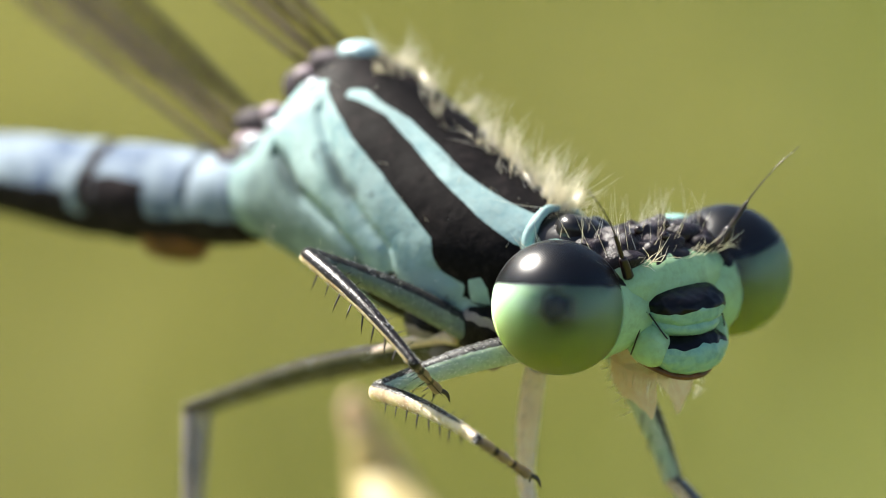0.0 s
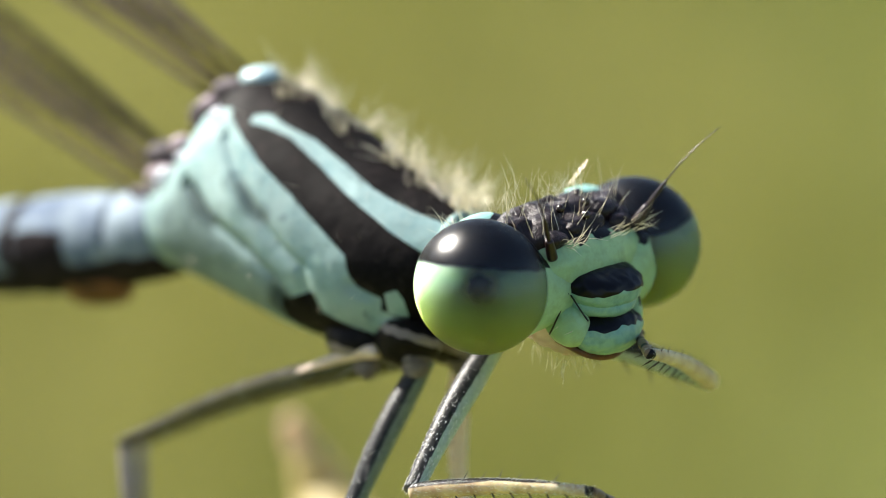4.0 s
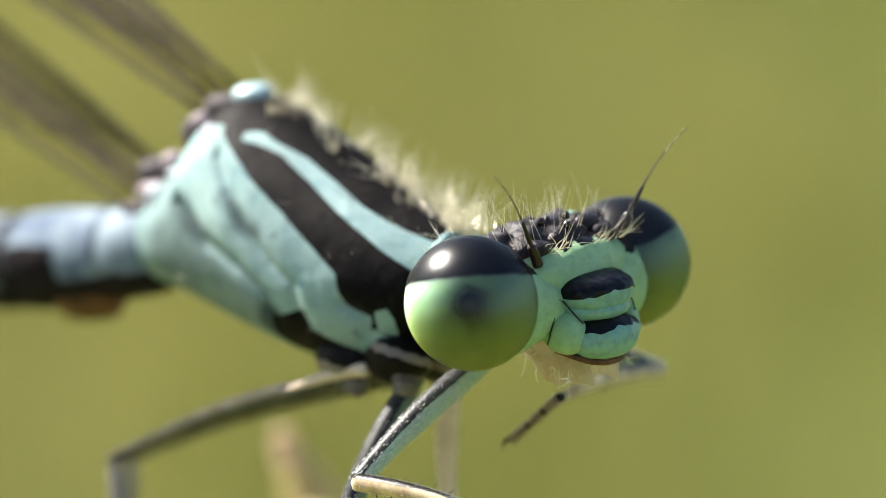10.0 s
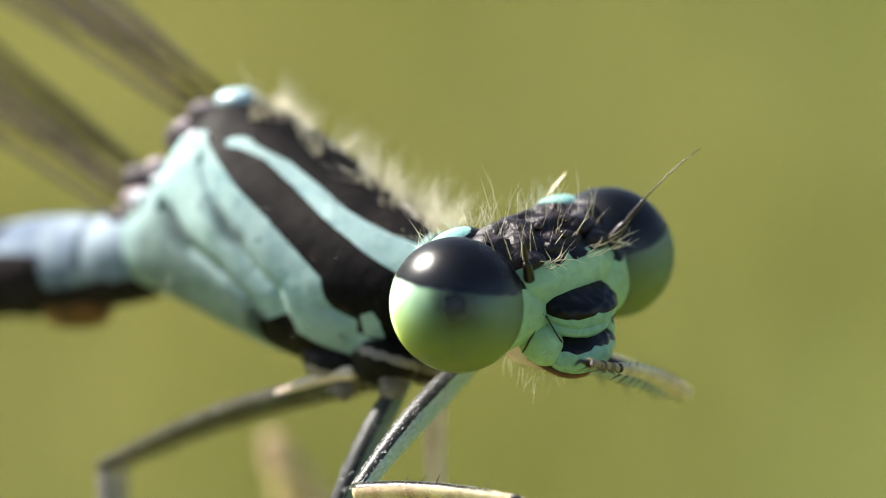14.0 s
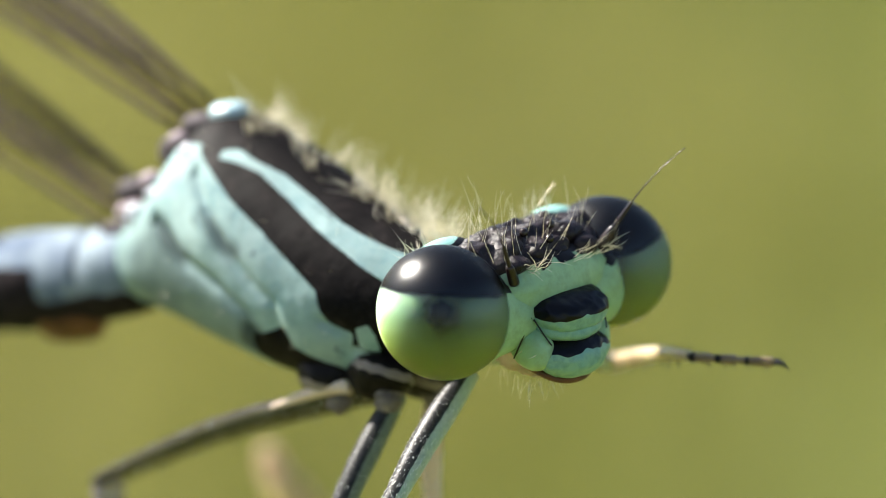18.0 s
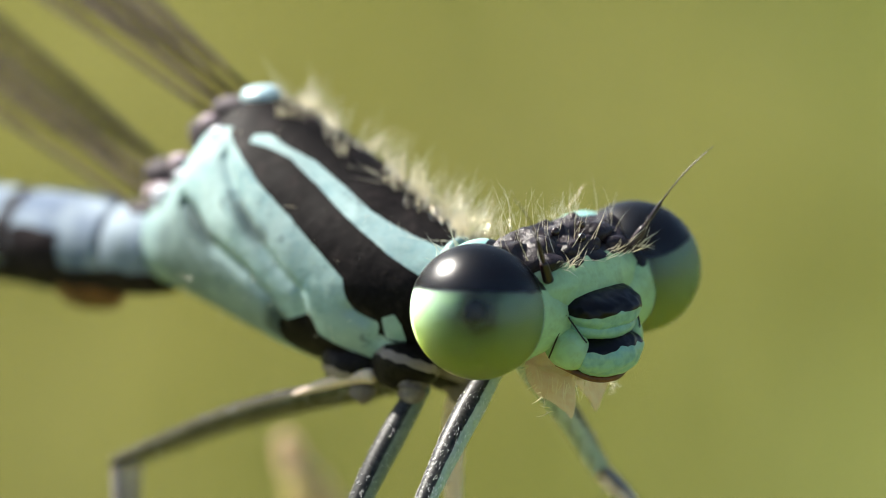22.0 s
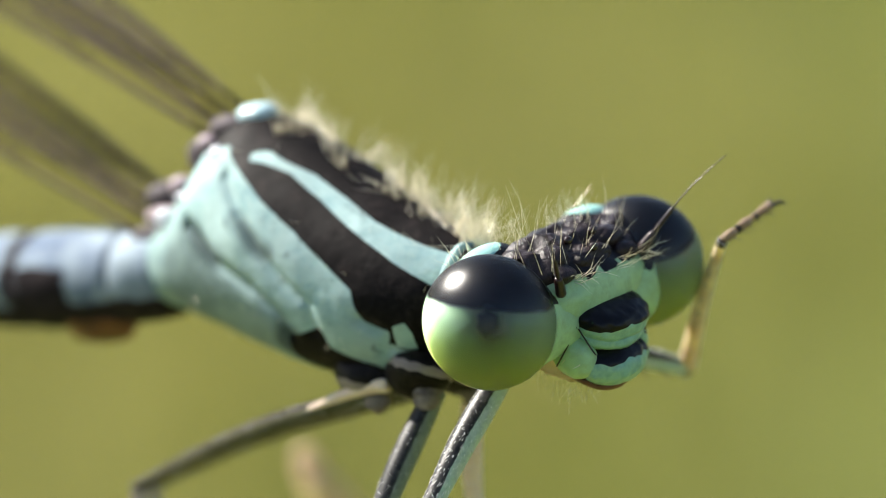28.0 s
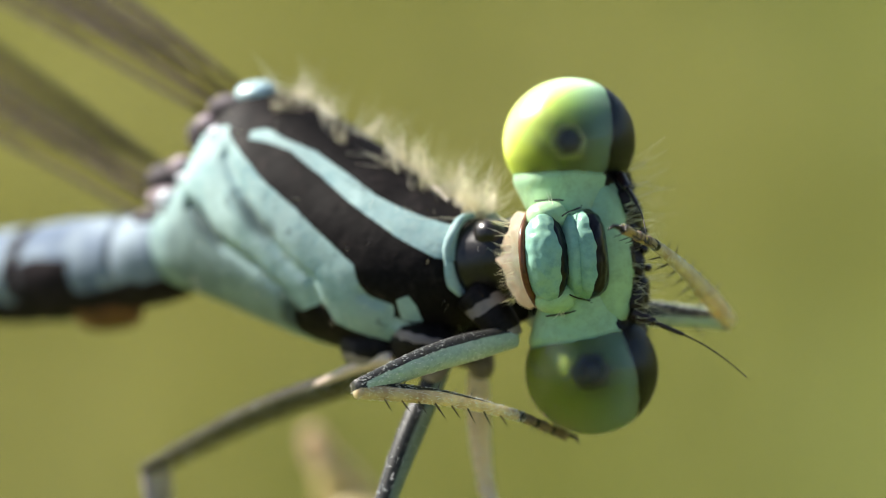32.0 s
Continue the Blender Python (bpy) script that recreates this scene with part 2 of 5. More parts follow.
def ellipsoid(centre, radii, rows=20, cols=28, power=1.0):
    """A closed egg; power under 1 makes it boxier."""
    verts = []
    for i in range(rows + 1):
        a = math.pi * (i + 0.001) / (rows + 0.002)
        for j in range(cols):
            b = 2 * math.pi * j / cols
            d = np.array([math.sin(a) * math.cos(b), math.sin(a) * math.sin(b), math.cos(a)])
            d = np.sign(d) * np.abs(d) ** power
            verts.append(np.asarray(centre) + d * radii)
    return np.array(verts), [q[::-1] for q in grid_faces(rows + 1, cols, True)]


def curve_points(points, count):
    """A smooth line through the points (and their further values)."""
    p = np.asarray(points, float)
    p = np.vstack([2 * p[0] - p[1], p, 2 * p[-1] - p[-2]])
    out = []
    for s in np.linspace(0, len(points) - 1, count):
        i = min(int(s), len(points) - 2)
        u = s - i
        a, b, c, d = p[i:i + 4]
        out.append(0.5 * (2 * b + (c - a) * u + (2 * a - 5 * b + 4 * c - d) * u * u + (3 * b - a - 3 * c + d) * u ** 3))
    return np.array(out)


def tube(points, count=24, cols=10, flat=1.0, side=None):
    """A round rod along points (x, y, z, radius), smoothed."""
    p = curve_points(points, count)
    verts = []
    for i in range(count):
        d = p[min(i + 1, count - 1), :3] - p[max(i - 1, 0), :3]
        d /= np.linalg.norm(d) + 1e-12
        ref = np.array(side if side is not None else (0.13, 0.31, 0.94))
        a = np.cross(d, ref)
        a /= np.linalg.norm(a) + 1e-12
        b = np.cross(a, d)
        for j in range(cols):
            w = 2 * math.pi * j / cols
            verts.append(p[i, :3] + max(p[i, 3], 1e-4) * (a * math.cos(w) * flat + b * math.sin(w)))
    faces = grid_faces(count, cols, True)
    faces += [tuple(range(cols))[::-1], tuple((count - 1) * cols + j for j in range(cols))]
    return np.array(verts), faces


def body_egg(f, r, u, radii, rows=18, cols=26, power=1.0):
    """A closed, slightly uneven egg set along the animal's own axes."""
    v, faces = ellipsoid((0, 0, 0), radii, rows, cols, power)
    v = np.array([p * (1 + 0.16 * noise.noise(Vector((p[0] + f, p[1] + r, p[2] + u)) * 4.0)) for p in v])
    return np.array([body(f + x, r + y, u + z) for x, y, z in v]), faces


def outside_eyes(shape):
    """Leaves out the faces that would lie within the eyeballs."""
    v, faces = shape
    hidden = np.zeros(len(v), bool)
    for side in (-1, 1):
        hidden |= (((v - (0, side * 1.246, 0)) / (0.735, 0.69, 0.72)) ** 2).sum(1) < 0.96
    return v, [q for q in faces if not all(hidden[i] for i in q)]


def bristles(roots, ways, lengths, thick, bend=0.25, rng=None):
    """Fine tapering hairs, three-sided, each bent a little."""
    verts, faces = [], []
    for root, way, length in zip(roots, ways, lengths):
        way = np.asarray(way, float) / np.linalg.norm(way)
        a = np.cross(way, (0.3, 0.5, 0.81))
        a /= np.linalg.norm(a)
        b = np.cross(way, a)
        turn = a * rng.uniform(-1, 1) + b * rng.uniform(-1, 1)
        k = len(verts)
        for f in (0.0, 0.5):
            centre = root + way * length * f + turn * bend * length * f * f
            for j in range(3):
                w = 2.0944 * j
                verts.append(centre + (a * math.cos(w) + b * math.sin(w)) * thick * (1 - 0.45 * f))
        verts.append(root + way * length + turn * bend * length)
        for j in range(3):
            m = (j + 1) % 3
            faces += [(k + j, k + m, k + 3 + m, k + 3 + j), (k + 3 + j, k + 3 + m, k + 6)]
    return np.array(verts), faces


# ---- meadow ----
def ground():
    n, size = 61, 400.0
    verts = [((i / (n - 1) - 0.5) * size, (j / (n - 1) - 0.5) * size + 100, 0.02 * math.sin(i * 1.7) * math.cos(j * 1.3)) for j in range(n) for i in range(n)]
    ob = new("ground", mesh("ground", verts, grid_faces(n, n, False), GROUND, scale=1.0))
    tagged(ob, "flat olive green meadow ground far out of focus", "ground", kind="structure")


def grass(name, label, spots, seed, mat):
    """Short meadow grass as loose blades, strewn at the given spots."""
    rng = np.random.default_rng(seed)
    verts, faces = [], []
    for x, y in spots(rng):
        h, w = rng.uniform(0.03, 0.11), rng.uniform(0.002, 0.004)
        a, lean = rng.uniform(0, 6.28), rng.uniform(-0.05, 0.05)
        k = len(verts)
        c, s = math.cos(a) * w, math.sin(a) * w
        verts += [(x - c, y - s, -0.01), (x + c, y + s, -0.01), (x + lean * 0.4 + c * 0.7, y + lean * 0.3 + s * 0.7, h * 0.6), (x + lean * 0.4 - c * 0.7, y + lean * 0.3 - s * 0.7, h * 0.6), (x + lean, y + lean * 0.7, h)]
        faces += [(k, k + 1, k + 2, k + 3), (k + 3, k + 2, k + 4)]
    tagged(new(name, mesh(name, verts, faces, mat, scale=1.0)), label, "grass", kind="stuff")


def all_round(rng):
    """Even near the insect, thinning out further off."""
    bands = [(0.0, 3.2)] + [(r, r + 0.2) for r in np.arange(3.2, 9.0, 0.2)]
    for r0, r1 in bands:
        count = int(936 * math.exp(-max(0.0, (r0 - 3.2) / 1.6) ** 1.5) * math.pi * (r1 ** 2 - r0 ** 2))
        r, w = np.sqrt(rng.uniform(r0 ** 2, r1 ** 2, count)), rng.uniform(0, 2 * math.pi, count)
        yield from zip(r * np.cos(w), r * np.sin(w))


def tufts(patches):
    """Patches (x, y, half width, half depth, blades) with soft edges."""
    def spots(rng):
        for x, y, sx, sy, count in patches:
            yield from zip(rng.normal(x, sx, count), rng.normal(y, sy, count))
    return spots


ground()
grass("meadow_grass", "short olive meadow grass blurred behind the insect", all_round, 4, GRASS)
grass("dry_grass", "pale dry grass patch blurred behind the insect", tufts([(-0.25, 2.2, 0.20, 0.55, 6500), (-2.1, 0.4, 0.4, 0.3, 1500), (1.8, -0.9, 0.3, 0.5, 1500), (-0.9, -2.2, 0.4, 0.4, 1500), (2.4, 3.4, 0.5, 0.4, 1500)]), 9, STRAW)
grass("green_grass", "darker green grass patch blurred behind the insect", tufts([(0.24, 2.6, 0.17, 0.35, 110), (-1.8, 2.6, 0.4, 0.4, 300), (1.2, 0.6, 0.3, 0.4, 300), (0.4, -1.8, 0.5, 0.3, 300)]), 14, GREEN)

# ---- the damselfly ----
fly = new("damselfly")
fly.matrix_basis = STAND
tagged(fly, "blue-green damselfly with black stripes grooming itself on a plant tip", "damselfly")

NECK = np.array([0.77, 0.76, -0.25])
AHEAD = np.array([0.769, -0.639, 0.0])
RIGHT = np.array([-0.639, -0.769, 0.0])
ABOVE = np.array([0.0, 0.0, 1.0])


def body(f, r, u):
    """A place in the animal's space from millimetres ahead of the neck, to its right, and up."""
    return NECK + f * AHEAD + r * RIGHT + u * ABOVE


# sections of the winged thorax: back line (ahead, up), belly line (ahead, up), half width
SECTIONS = [
    (-0.60, 0.20, -0.70, -0.60, 0.42), (-0.80, 0.40, -0.95, -0.85, 0.62), (-1.45, 0.80, -1.75, -1.12, 0.88), (-2.35, 1.36, -2.75, -0.98, 1.02),
    (-3.16, 1.82, -3.65, -0.68, 1.02), (-3.85, 1.92, -4.40, -0.40, 0.88), (-4.60, 1.20, -4.95, -0.22, 0.62), (-5.35, 0.62, -5.40, -0.16, 0.38)]


def thorax_point(p, a, side):
    """p: a smoothed section; a: 0 on the back to pi on the belly."""
    f = (p[0] + p[2]) / 2 + (p[0] - p[2]) / 2 * math.cos(a)
    u = (p[1] + p[3]) / 2 + (p[1] - p[3]) / 2 * math.cos(a)
    w = p[4] * math.sin(a) ** (1.2 if a < math.pi / 2 else 0.9)
    return body(f, side * w, u)


def inside(poly, x, y):
    """How far inside an outline (negative outside)."""
    n, best, odd = len(poly), 1e9, False
    for i in range(n):
        (ax, ay), (bx, by) = poly[i], poly[(i + 1) % n]
        if (ay > y) != (by > y) and x < (bx - ax) * (y - ay) / (by - ay) + ax:
            odd = not odd
        dx, dy = bx - ax, by - ay
        k = max(0.0, min(1.0, ((x - ax) * dx + (y - ay) * dy) / (dx * dx + dy * dy + 1e-12)))
        best = min(best, math.hypot(x - ax - k * dx, y - ay - k * dy))
    return best if odd else -best


# markings on the flank, as outlines in (section, angle)
DARK_MARKS = [
    [(4.46, 0.89), (4.51, 0.66), (4.60, 0.40), (4.65, -0.3), (-0.1, -0.3), (-0.1, 3.3), (0.75, 3.14), (1.79, 3.14), (1.55, 2.57), (1.36, 2.43), (1.64, 2.26), (1.74, 2.20), (1.69, 2.03), (1.74, 2.00), (2.02, 1.86), (2.11, 1.69), (2.16, 1.54), (2.49, 1.40), (3.01, 1.23), (3.57, 1.14), (3.99, 1.03)],
    [(3.10, 2.31), (2.58, 2.06), (2.49, 2.26), (2.26, 2.37), (1.69, 2.71), (1.97, 3.14), (2.49, 2.97), (2.82, 2.94), (3.15, 2.60)],
]
PALE_MARKS = [
    [(4.04, 0.91), (4.09, 0.77), (3.85, 0.66), (3.52, 0.66), (3.10, 0.60), (2.63, 0.63), (2.21, 0.69), (1.74, 0.69), (1.32, 0.69), (0.70, 0.60), (0.00, 1.46), (0.99, 1.37), (1.41, 1.23), (1.93, 1.06), (2.40, 0.97), (2.87, 0.86), (3.38, 0.80), (3.81, 0.86)],
    [(1.64, 1.91), (1.41, 1.86), (1.32, 2.08), (1.32, 2.43), (1.64, 2.26)],
    [(2.40, 2.51), (1.93, 2.40), (1.79, 2.54), (2.07, 2.63), (2.40, 2.68)],
]
SUTURES = [
    [(4.32, 1.09), (3.81, 1.37), (3.43, 1.57), (3.01, 1.74), (2.72, 1.86), (2.68, 2.11)],
    [(4.98, 1.60), (4.51, 1.74), (4.23, 1.86), (3.52, 1.94), (3.15, 2.08), (3.05, 2.28)],
    [(2.07, 1.86), (1.74, 2.00), (1.69, 2.28)],
]
SMUDGES = [
    [(3.95, 1.40), (3.76, 1.37), (3.48, 1.46), (3.24, 1.49), (3.24, 1.57), (3.38, 1.63), (3.57, 1.60), (3.81, 1.49)],
    [(5.07, 1.60), (4.74, 1.57), (4.42, 1.69), (4.09, 1.80), (4.28, 1.91), (4.70, 1.86)],
    [(3.19, 2.17), (2.96, 2.20), (2.87, 2.37), (3.24, 2.60), (3.38, 2.46)],
]
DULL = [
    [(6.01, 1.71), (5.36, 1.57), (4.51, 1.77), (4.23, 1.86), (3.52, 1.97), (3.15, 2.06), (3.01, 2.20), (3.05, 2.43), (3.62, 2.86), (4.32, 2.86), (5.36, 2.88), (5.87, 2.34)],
]


WING_FIELD = [(4.4, -0.3), (7.2, -0.3), (7.2, 0.7), (5.6, 0.78), (4.9, 0.86), (4.5, 0.82)]

REAR = [(5.5, 0.9), (5.9, 0.5), (7.3, 0.5), (7.3, 3.3), (5.0, 3.3), (5.2, 2.0)]


def beside(line, x, y):
    """The distance from a drawn line."""
    best = 1e9
    for (ax, ay), (bx, by) in zip(line, line[1:]):
        dx, dy = bx - ax, by - ay
        k = max(0.0, min(1.0, ((x - ax) * dx + (y - ay) * dy) / (dx * dx + dy * dy + 1e-12)))
        best = min(best, math.hypot(x - ax - k * dx, y - ay - k * dy))
    return best


def thorax():
    rows, cols = 150, 110
    line = curve_points(SECTIONS, rows)
    verts, dark, dull, smudge = [], [], [], []
    for i in range(rows):
        s = i * (len(SECTIONS) - 1) / (rows - 1)
        for side in (1, -1):
            for j in range(cols + 1):
                a = math.pi * j / cols
                p = thorax_point(line[i], min(max(a, 1e-4), math.pi - 1e-4), side)
                near = min(beside(q, s, a) for q in SUTURES)
                pleat = 0.055 * math.exp(-(near / 0.065) ** 2) - 0.012 * math.exp(-((near - 0.26) / 0.16) ** 2)
                pleat += 0.012 * noise.noise(Vector(p) * 2.3) + 0.003 * noise.noise(Vector(p) * 7.0)
                verts.append(p - pleat * (RIGHT * side * math.sin(a) + ABOVE * math.cos(a)))
                low, rear = max(inside(q, s, a) for q in DULL), inside(REAR, s, a)
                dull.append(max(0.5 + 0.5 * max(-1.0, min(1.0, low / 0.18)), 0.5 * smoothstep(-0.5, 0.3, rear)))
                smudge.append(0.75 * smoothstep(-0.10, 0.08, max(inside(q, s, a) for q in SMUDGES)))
                black = max(inside(q, s, a) for q in DARK_MARKS + [WING_FIELD])
                pale = max(inside(q, s, a) for q in PALE_MARKS)
                v = max(-1.0, min(1.0, black / 0.05))
                if pale > -0.05:
                    v = min(v, -max(-1.0, min(1.0, (pale - 0.03) / 0.05)))
                dark.append(0.5 + 0.5 * v)
    n = cols + 1
    faces = []
    for i in range(rows - 1):
        for k in (0, n):
            for j in range(cols):
                a, b = i * 2 * n + k + j, (i + 1) * 2 * n + k + j
                faces.append((a, a + 1, b + 1, b) if k else (a, b, b + 1, a + 1))
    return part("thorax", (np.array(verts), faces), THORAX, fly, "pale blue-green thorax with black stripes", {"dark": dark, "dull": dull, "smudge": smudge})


chest = thorax()


def prothorax():
    """The narrow first ring of the thorax with its collar lobes."""
    rings = [(-0.12, -0.02, 0.20), (-0.28, -0.05, 0.34), (-0.48, -0.12, 0.42), (-0.68, -0.16, 0.46), (-0.82, -0.18, 0.40)]
    shape = tube([(*body(f, 0, u), w) for f, u, w in rings], 26, 30)
    ring = part("prothorax", shape, DARK, fly, "glossy black neck ring")
    for s in (1, -1):
        v, f = tube([(*body(-0.66, s * 0.10, 0.34), 0.03), (*body(-0.70, s * 0.28, 0.29), 0.05), (*body(-0.74, s * 0.44, 0.10), 0.062), (*body(-0.76, s * 0.50, -0.14), 0.06), (*body(-0.74, s * 0.46, -0.36), 0.07), (*body(-0.70, s * 0.36, -0.50), 0.05)], 40, 16)
        v = np.array([p + 0.02 * noise.noise_vector(Vector(p) * 5.0) for p in v])
        part("collar", (v, f), THORAX, ring, "pale green collar ridge", {"dark": np.zeros(len(v)), "dull": np.zeros(len(v)), "smudge": np.zeros(len(v))})
    for r in (0.2, -0.2):
        part("neck_bulge", body_egg(-0.40, r, 0.12, (0.20, 0.18, 0.17), 14, 20), DARK, ring, "glossy black bulge")
    part("neck", tube([(*body(0.16, 0, 0.0), 0.10), (*body(-0.05, 0, 0.0), 0.12), (*body(-0.25, 0, -0.03), 0.16)], 8, 14), DARK, fly, "slim black neck")
    for r, ends in ((0.36, (-0.34, 0.20, -0.84, -0.22, 0.15, -1.02)), (-0.36, (-0.54, -0.32, -0.68, -0.49, -0.36, -0.86))):
        v, f = tube([(*body(-0.62, r * 0.6, -0.50), 0.24), (*body(*ends[:3]), 0.20), (*body(*ends[3:]), 0.13)], 14, 18)
        part("fore_coxa", (v, f), HAUNCH, fly, "black leg joint with pale lines", {"dark": smoothstep(0.10, 0.24, 0.5 + 0.5 * np.sin(v[:, 2] * 14 - v[:, 0] * 7))})
    for f0, r in ((-1.30, 0.36), (-1.30, -0.36), (-2.00, 0.36), (-2.00, -0.36)):
        v, f = body_egg(f0, r, -1.02, (0.40, 0.34, 0.28))
        stripe = 0.5 + 0.5 * np.sin(v[:, 2] * 15 + (v[:, 0]) * 5)
        part("coxa", (v, f), HAUNCH, fly, "black leg joint with pale lines", {"dark": smoothstep(0.08, 0.22, stripe)})
        v, f = tube([(*body(f0 + 0.1, r * 1.05, -1.15), 0.20), (*body(f0 + 0.14, r * 1.15, -1.30), 0.16), (*body(f0 + 0.08, r * 1.25, -1.40), 0.11)], 12, 16)
        part("trochanter", (v, f), HAUNCH, fly, "dull brown leg joint", {"dark": np.full(len(v), 0.46)})


def crest_hair():
    rng = np.random.default_rng(7)
    line = curve_points(SECTIONS, 150)
    roots, ways, lengths = [], [], []
    clumps = [(12 + 84 * rng.random() ** 1.8, abs(rng.normal(0, 0.22)), 1 if rng.random() < 0.5 else -1, rng.normal(0, 0.4, 3), rng.uniform(0.6, 1.25)) for _ in range(90)]
    for _ in range(860):
        i, a, side, lean, size = clumps[rng.integers(len(clumps))]
        i, a = int(np.clip(i + rng.normal(0, 1.6), 10, 98)), abs(a + rng.normal(0, 0.03))
        roots.append(thorax_point(line[i], max(a, 1e-3), side))
        ways.append(np.array([0.35, 0.1, 0.92]) + RIGHT * side * a * 0.8 + lean + rng.normal(0, 0.22, 3))
        lengths.append((0.14 + 0.62 * rng.random() ** 1.6) * (1.0 - 0.004 * i) * size)
    part("crest_hair", bristles(roots, ways, lengths, 0.0036, 0.15, rng), HAIR, chest, "pale backlit hairs", smooth=False, kind="stuff")
    roots, ways, lengths = [], [], []
    for _ in range(80):
        i, a = int(rng.uniform(10, 110)), rng.uniform(0.3, 2.9)
        roots.append(thorax_point(line[i], a, 1 if rng.random() < 0.7 else -1))
        ways.append(RIGHT * math.sin(a) * 0.8 + ABOVE * math.cos(a) + AHEAD * 0.3 + rng.normal(0, 0.25, 3))
        lengths.append(rng.uniform(0.08, 0.22))
    part("flank_hair", bristles(roots, ways, lengths, 0.0018, 0.2, rng), HAIR, chest, "fine short pale hairs", smooth=False, kind="stuff")


def abdomen():
    """Ten ring segments running back from the thorax, all carried by the first."""
    joints = [(-5.10, 0.20, 0.49), (-5.75, 0.13, 0.54), (-7.3, 0.02, 0.57), (-10.0, 0.0, 0.38), (-13.0, -0.15, 0.36), (-16.0, -0.35, 0.36), (-19.0, -0.6, 0.36), (-22.0, -0.9, 0.40), (-24.2, -1.15, 0.44), (-25.8, -1.32, 0.42), (-26.8, -1.45, 0.34)]
    root = body(-5.10, 0, 0.24)
    first = None
    for k in range(10):
        (f0, u0, w0), (f1, u1, w1) = joints[k], joints[k + 1]
        pts = []
        for q in np.linspace(-0.03, 1.0, 13):
            swell = 1 + 0.05 * math.sin(math.pi * max(q, 0)) - (0.12 if q < 0.02 else 0.04 if q > 0.97 else 0)
            pts.append((*body(f0 + (f1 - f0) * q, 0, u0 + (u1 - u0) * q), (w0 + (w1 - w0) * q) * swell))
        v, fcs = tube(pts, 44, 36)
        v = np.array([p + 0.018 * noise.noise_vector(Vector(p) * 2.6) for p in v])
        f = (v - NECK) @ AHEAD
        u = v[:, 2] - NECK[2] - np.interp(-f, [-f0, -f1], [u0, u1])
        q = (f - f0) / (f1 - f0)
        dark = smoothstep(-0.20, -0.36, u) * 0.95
        if k == 1:
            # a black saddle low on the flank and a dark ring at the hind end
            dark = np.maximum(dark, smoothstep(0.30, 0.42, q) * smoothstep(0.96, 0.86, q) * smoothstep(0.24, 0.10, u))
            dark = np.maximum(dark, smoothstep(0.86, 0.93, q) * 0.8)
        elif k == 2:
            dark = np.maximum(dark, np.maximum(smoothstep(0.10, 0.02, q) * 0.7, smoothstep(0.0, -0.14, u) * smoothstep(0.05, 0.15, q)))
        else:
            dark = np.maximum(dark, smoothstep(0.93, 0.98, q))
        dark = np.clip(dark + 0.34 * np.array([noise.noise(Vector(p) * 1.7) + 0.6 * noise.noise(Vector(p) * 4.5) for p in v]), 0, 1)
        if k > 2:
            dark = np.maximum(dark, smoothstep(0.1, 0.2, u) * smoothstep(0.25, 0.4, q))
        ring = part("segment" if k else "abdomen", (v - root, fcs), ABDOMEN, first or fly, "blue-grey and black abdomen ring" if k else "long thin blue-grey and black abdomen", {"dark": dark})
        first = first or ring
    v, fcs = body_egg(-6.30, 0.0, -0.36, (0.55, 0.30, 0.30), 16, 24)
    part("genital_plate", (v - root, fcs), MOUTH, first, "dark brown swelling under the second ring")
    for r in (0.14, -0.14):
        v, fcs = tube([(*body(-26.8, r, -1.4), 0.1), (*body(-27.1, r * 1.3, -1.4), 0.08), (*body(-27.4, r, -1.5), 0.02)], 10, 10)
        part("tail_hook", (v - root, fcs), DARK, first)
    rng = np.random.default_rng(17)
    roots, ways, lengths = [], [], []
    for _ in range(260):
        f, w = -rng.uniform(5.2, 11), rng.uniform(0, 6.28)
        out = RIGHT * math.cos(w) + ABOVE * math.sin(w)
        roots.append(body(f, 0, np.interp(-f, [5.1, 7.3, 10, 13], [0.24, 0.10, 0.02, -0.15])) - root + out * np.interp(-f, [5.1, 7.3, 10, 13], [0.44, 0.49, 0.36, 0.34]))
        ways.append(out - AHEAD * 0.5)
        lengths.append(rng.uniform(0.05, 0.16))
    part("abdomen_hair", bristles(roots, ways, lengths, 0.003, 0.2, rng), HAIR, first, "fine short pale hairs", smooth=False, kind="stuff")
    return first, root


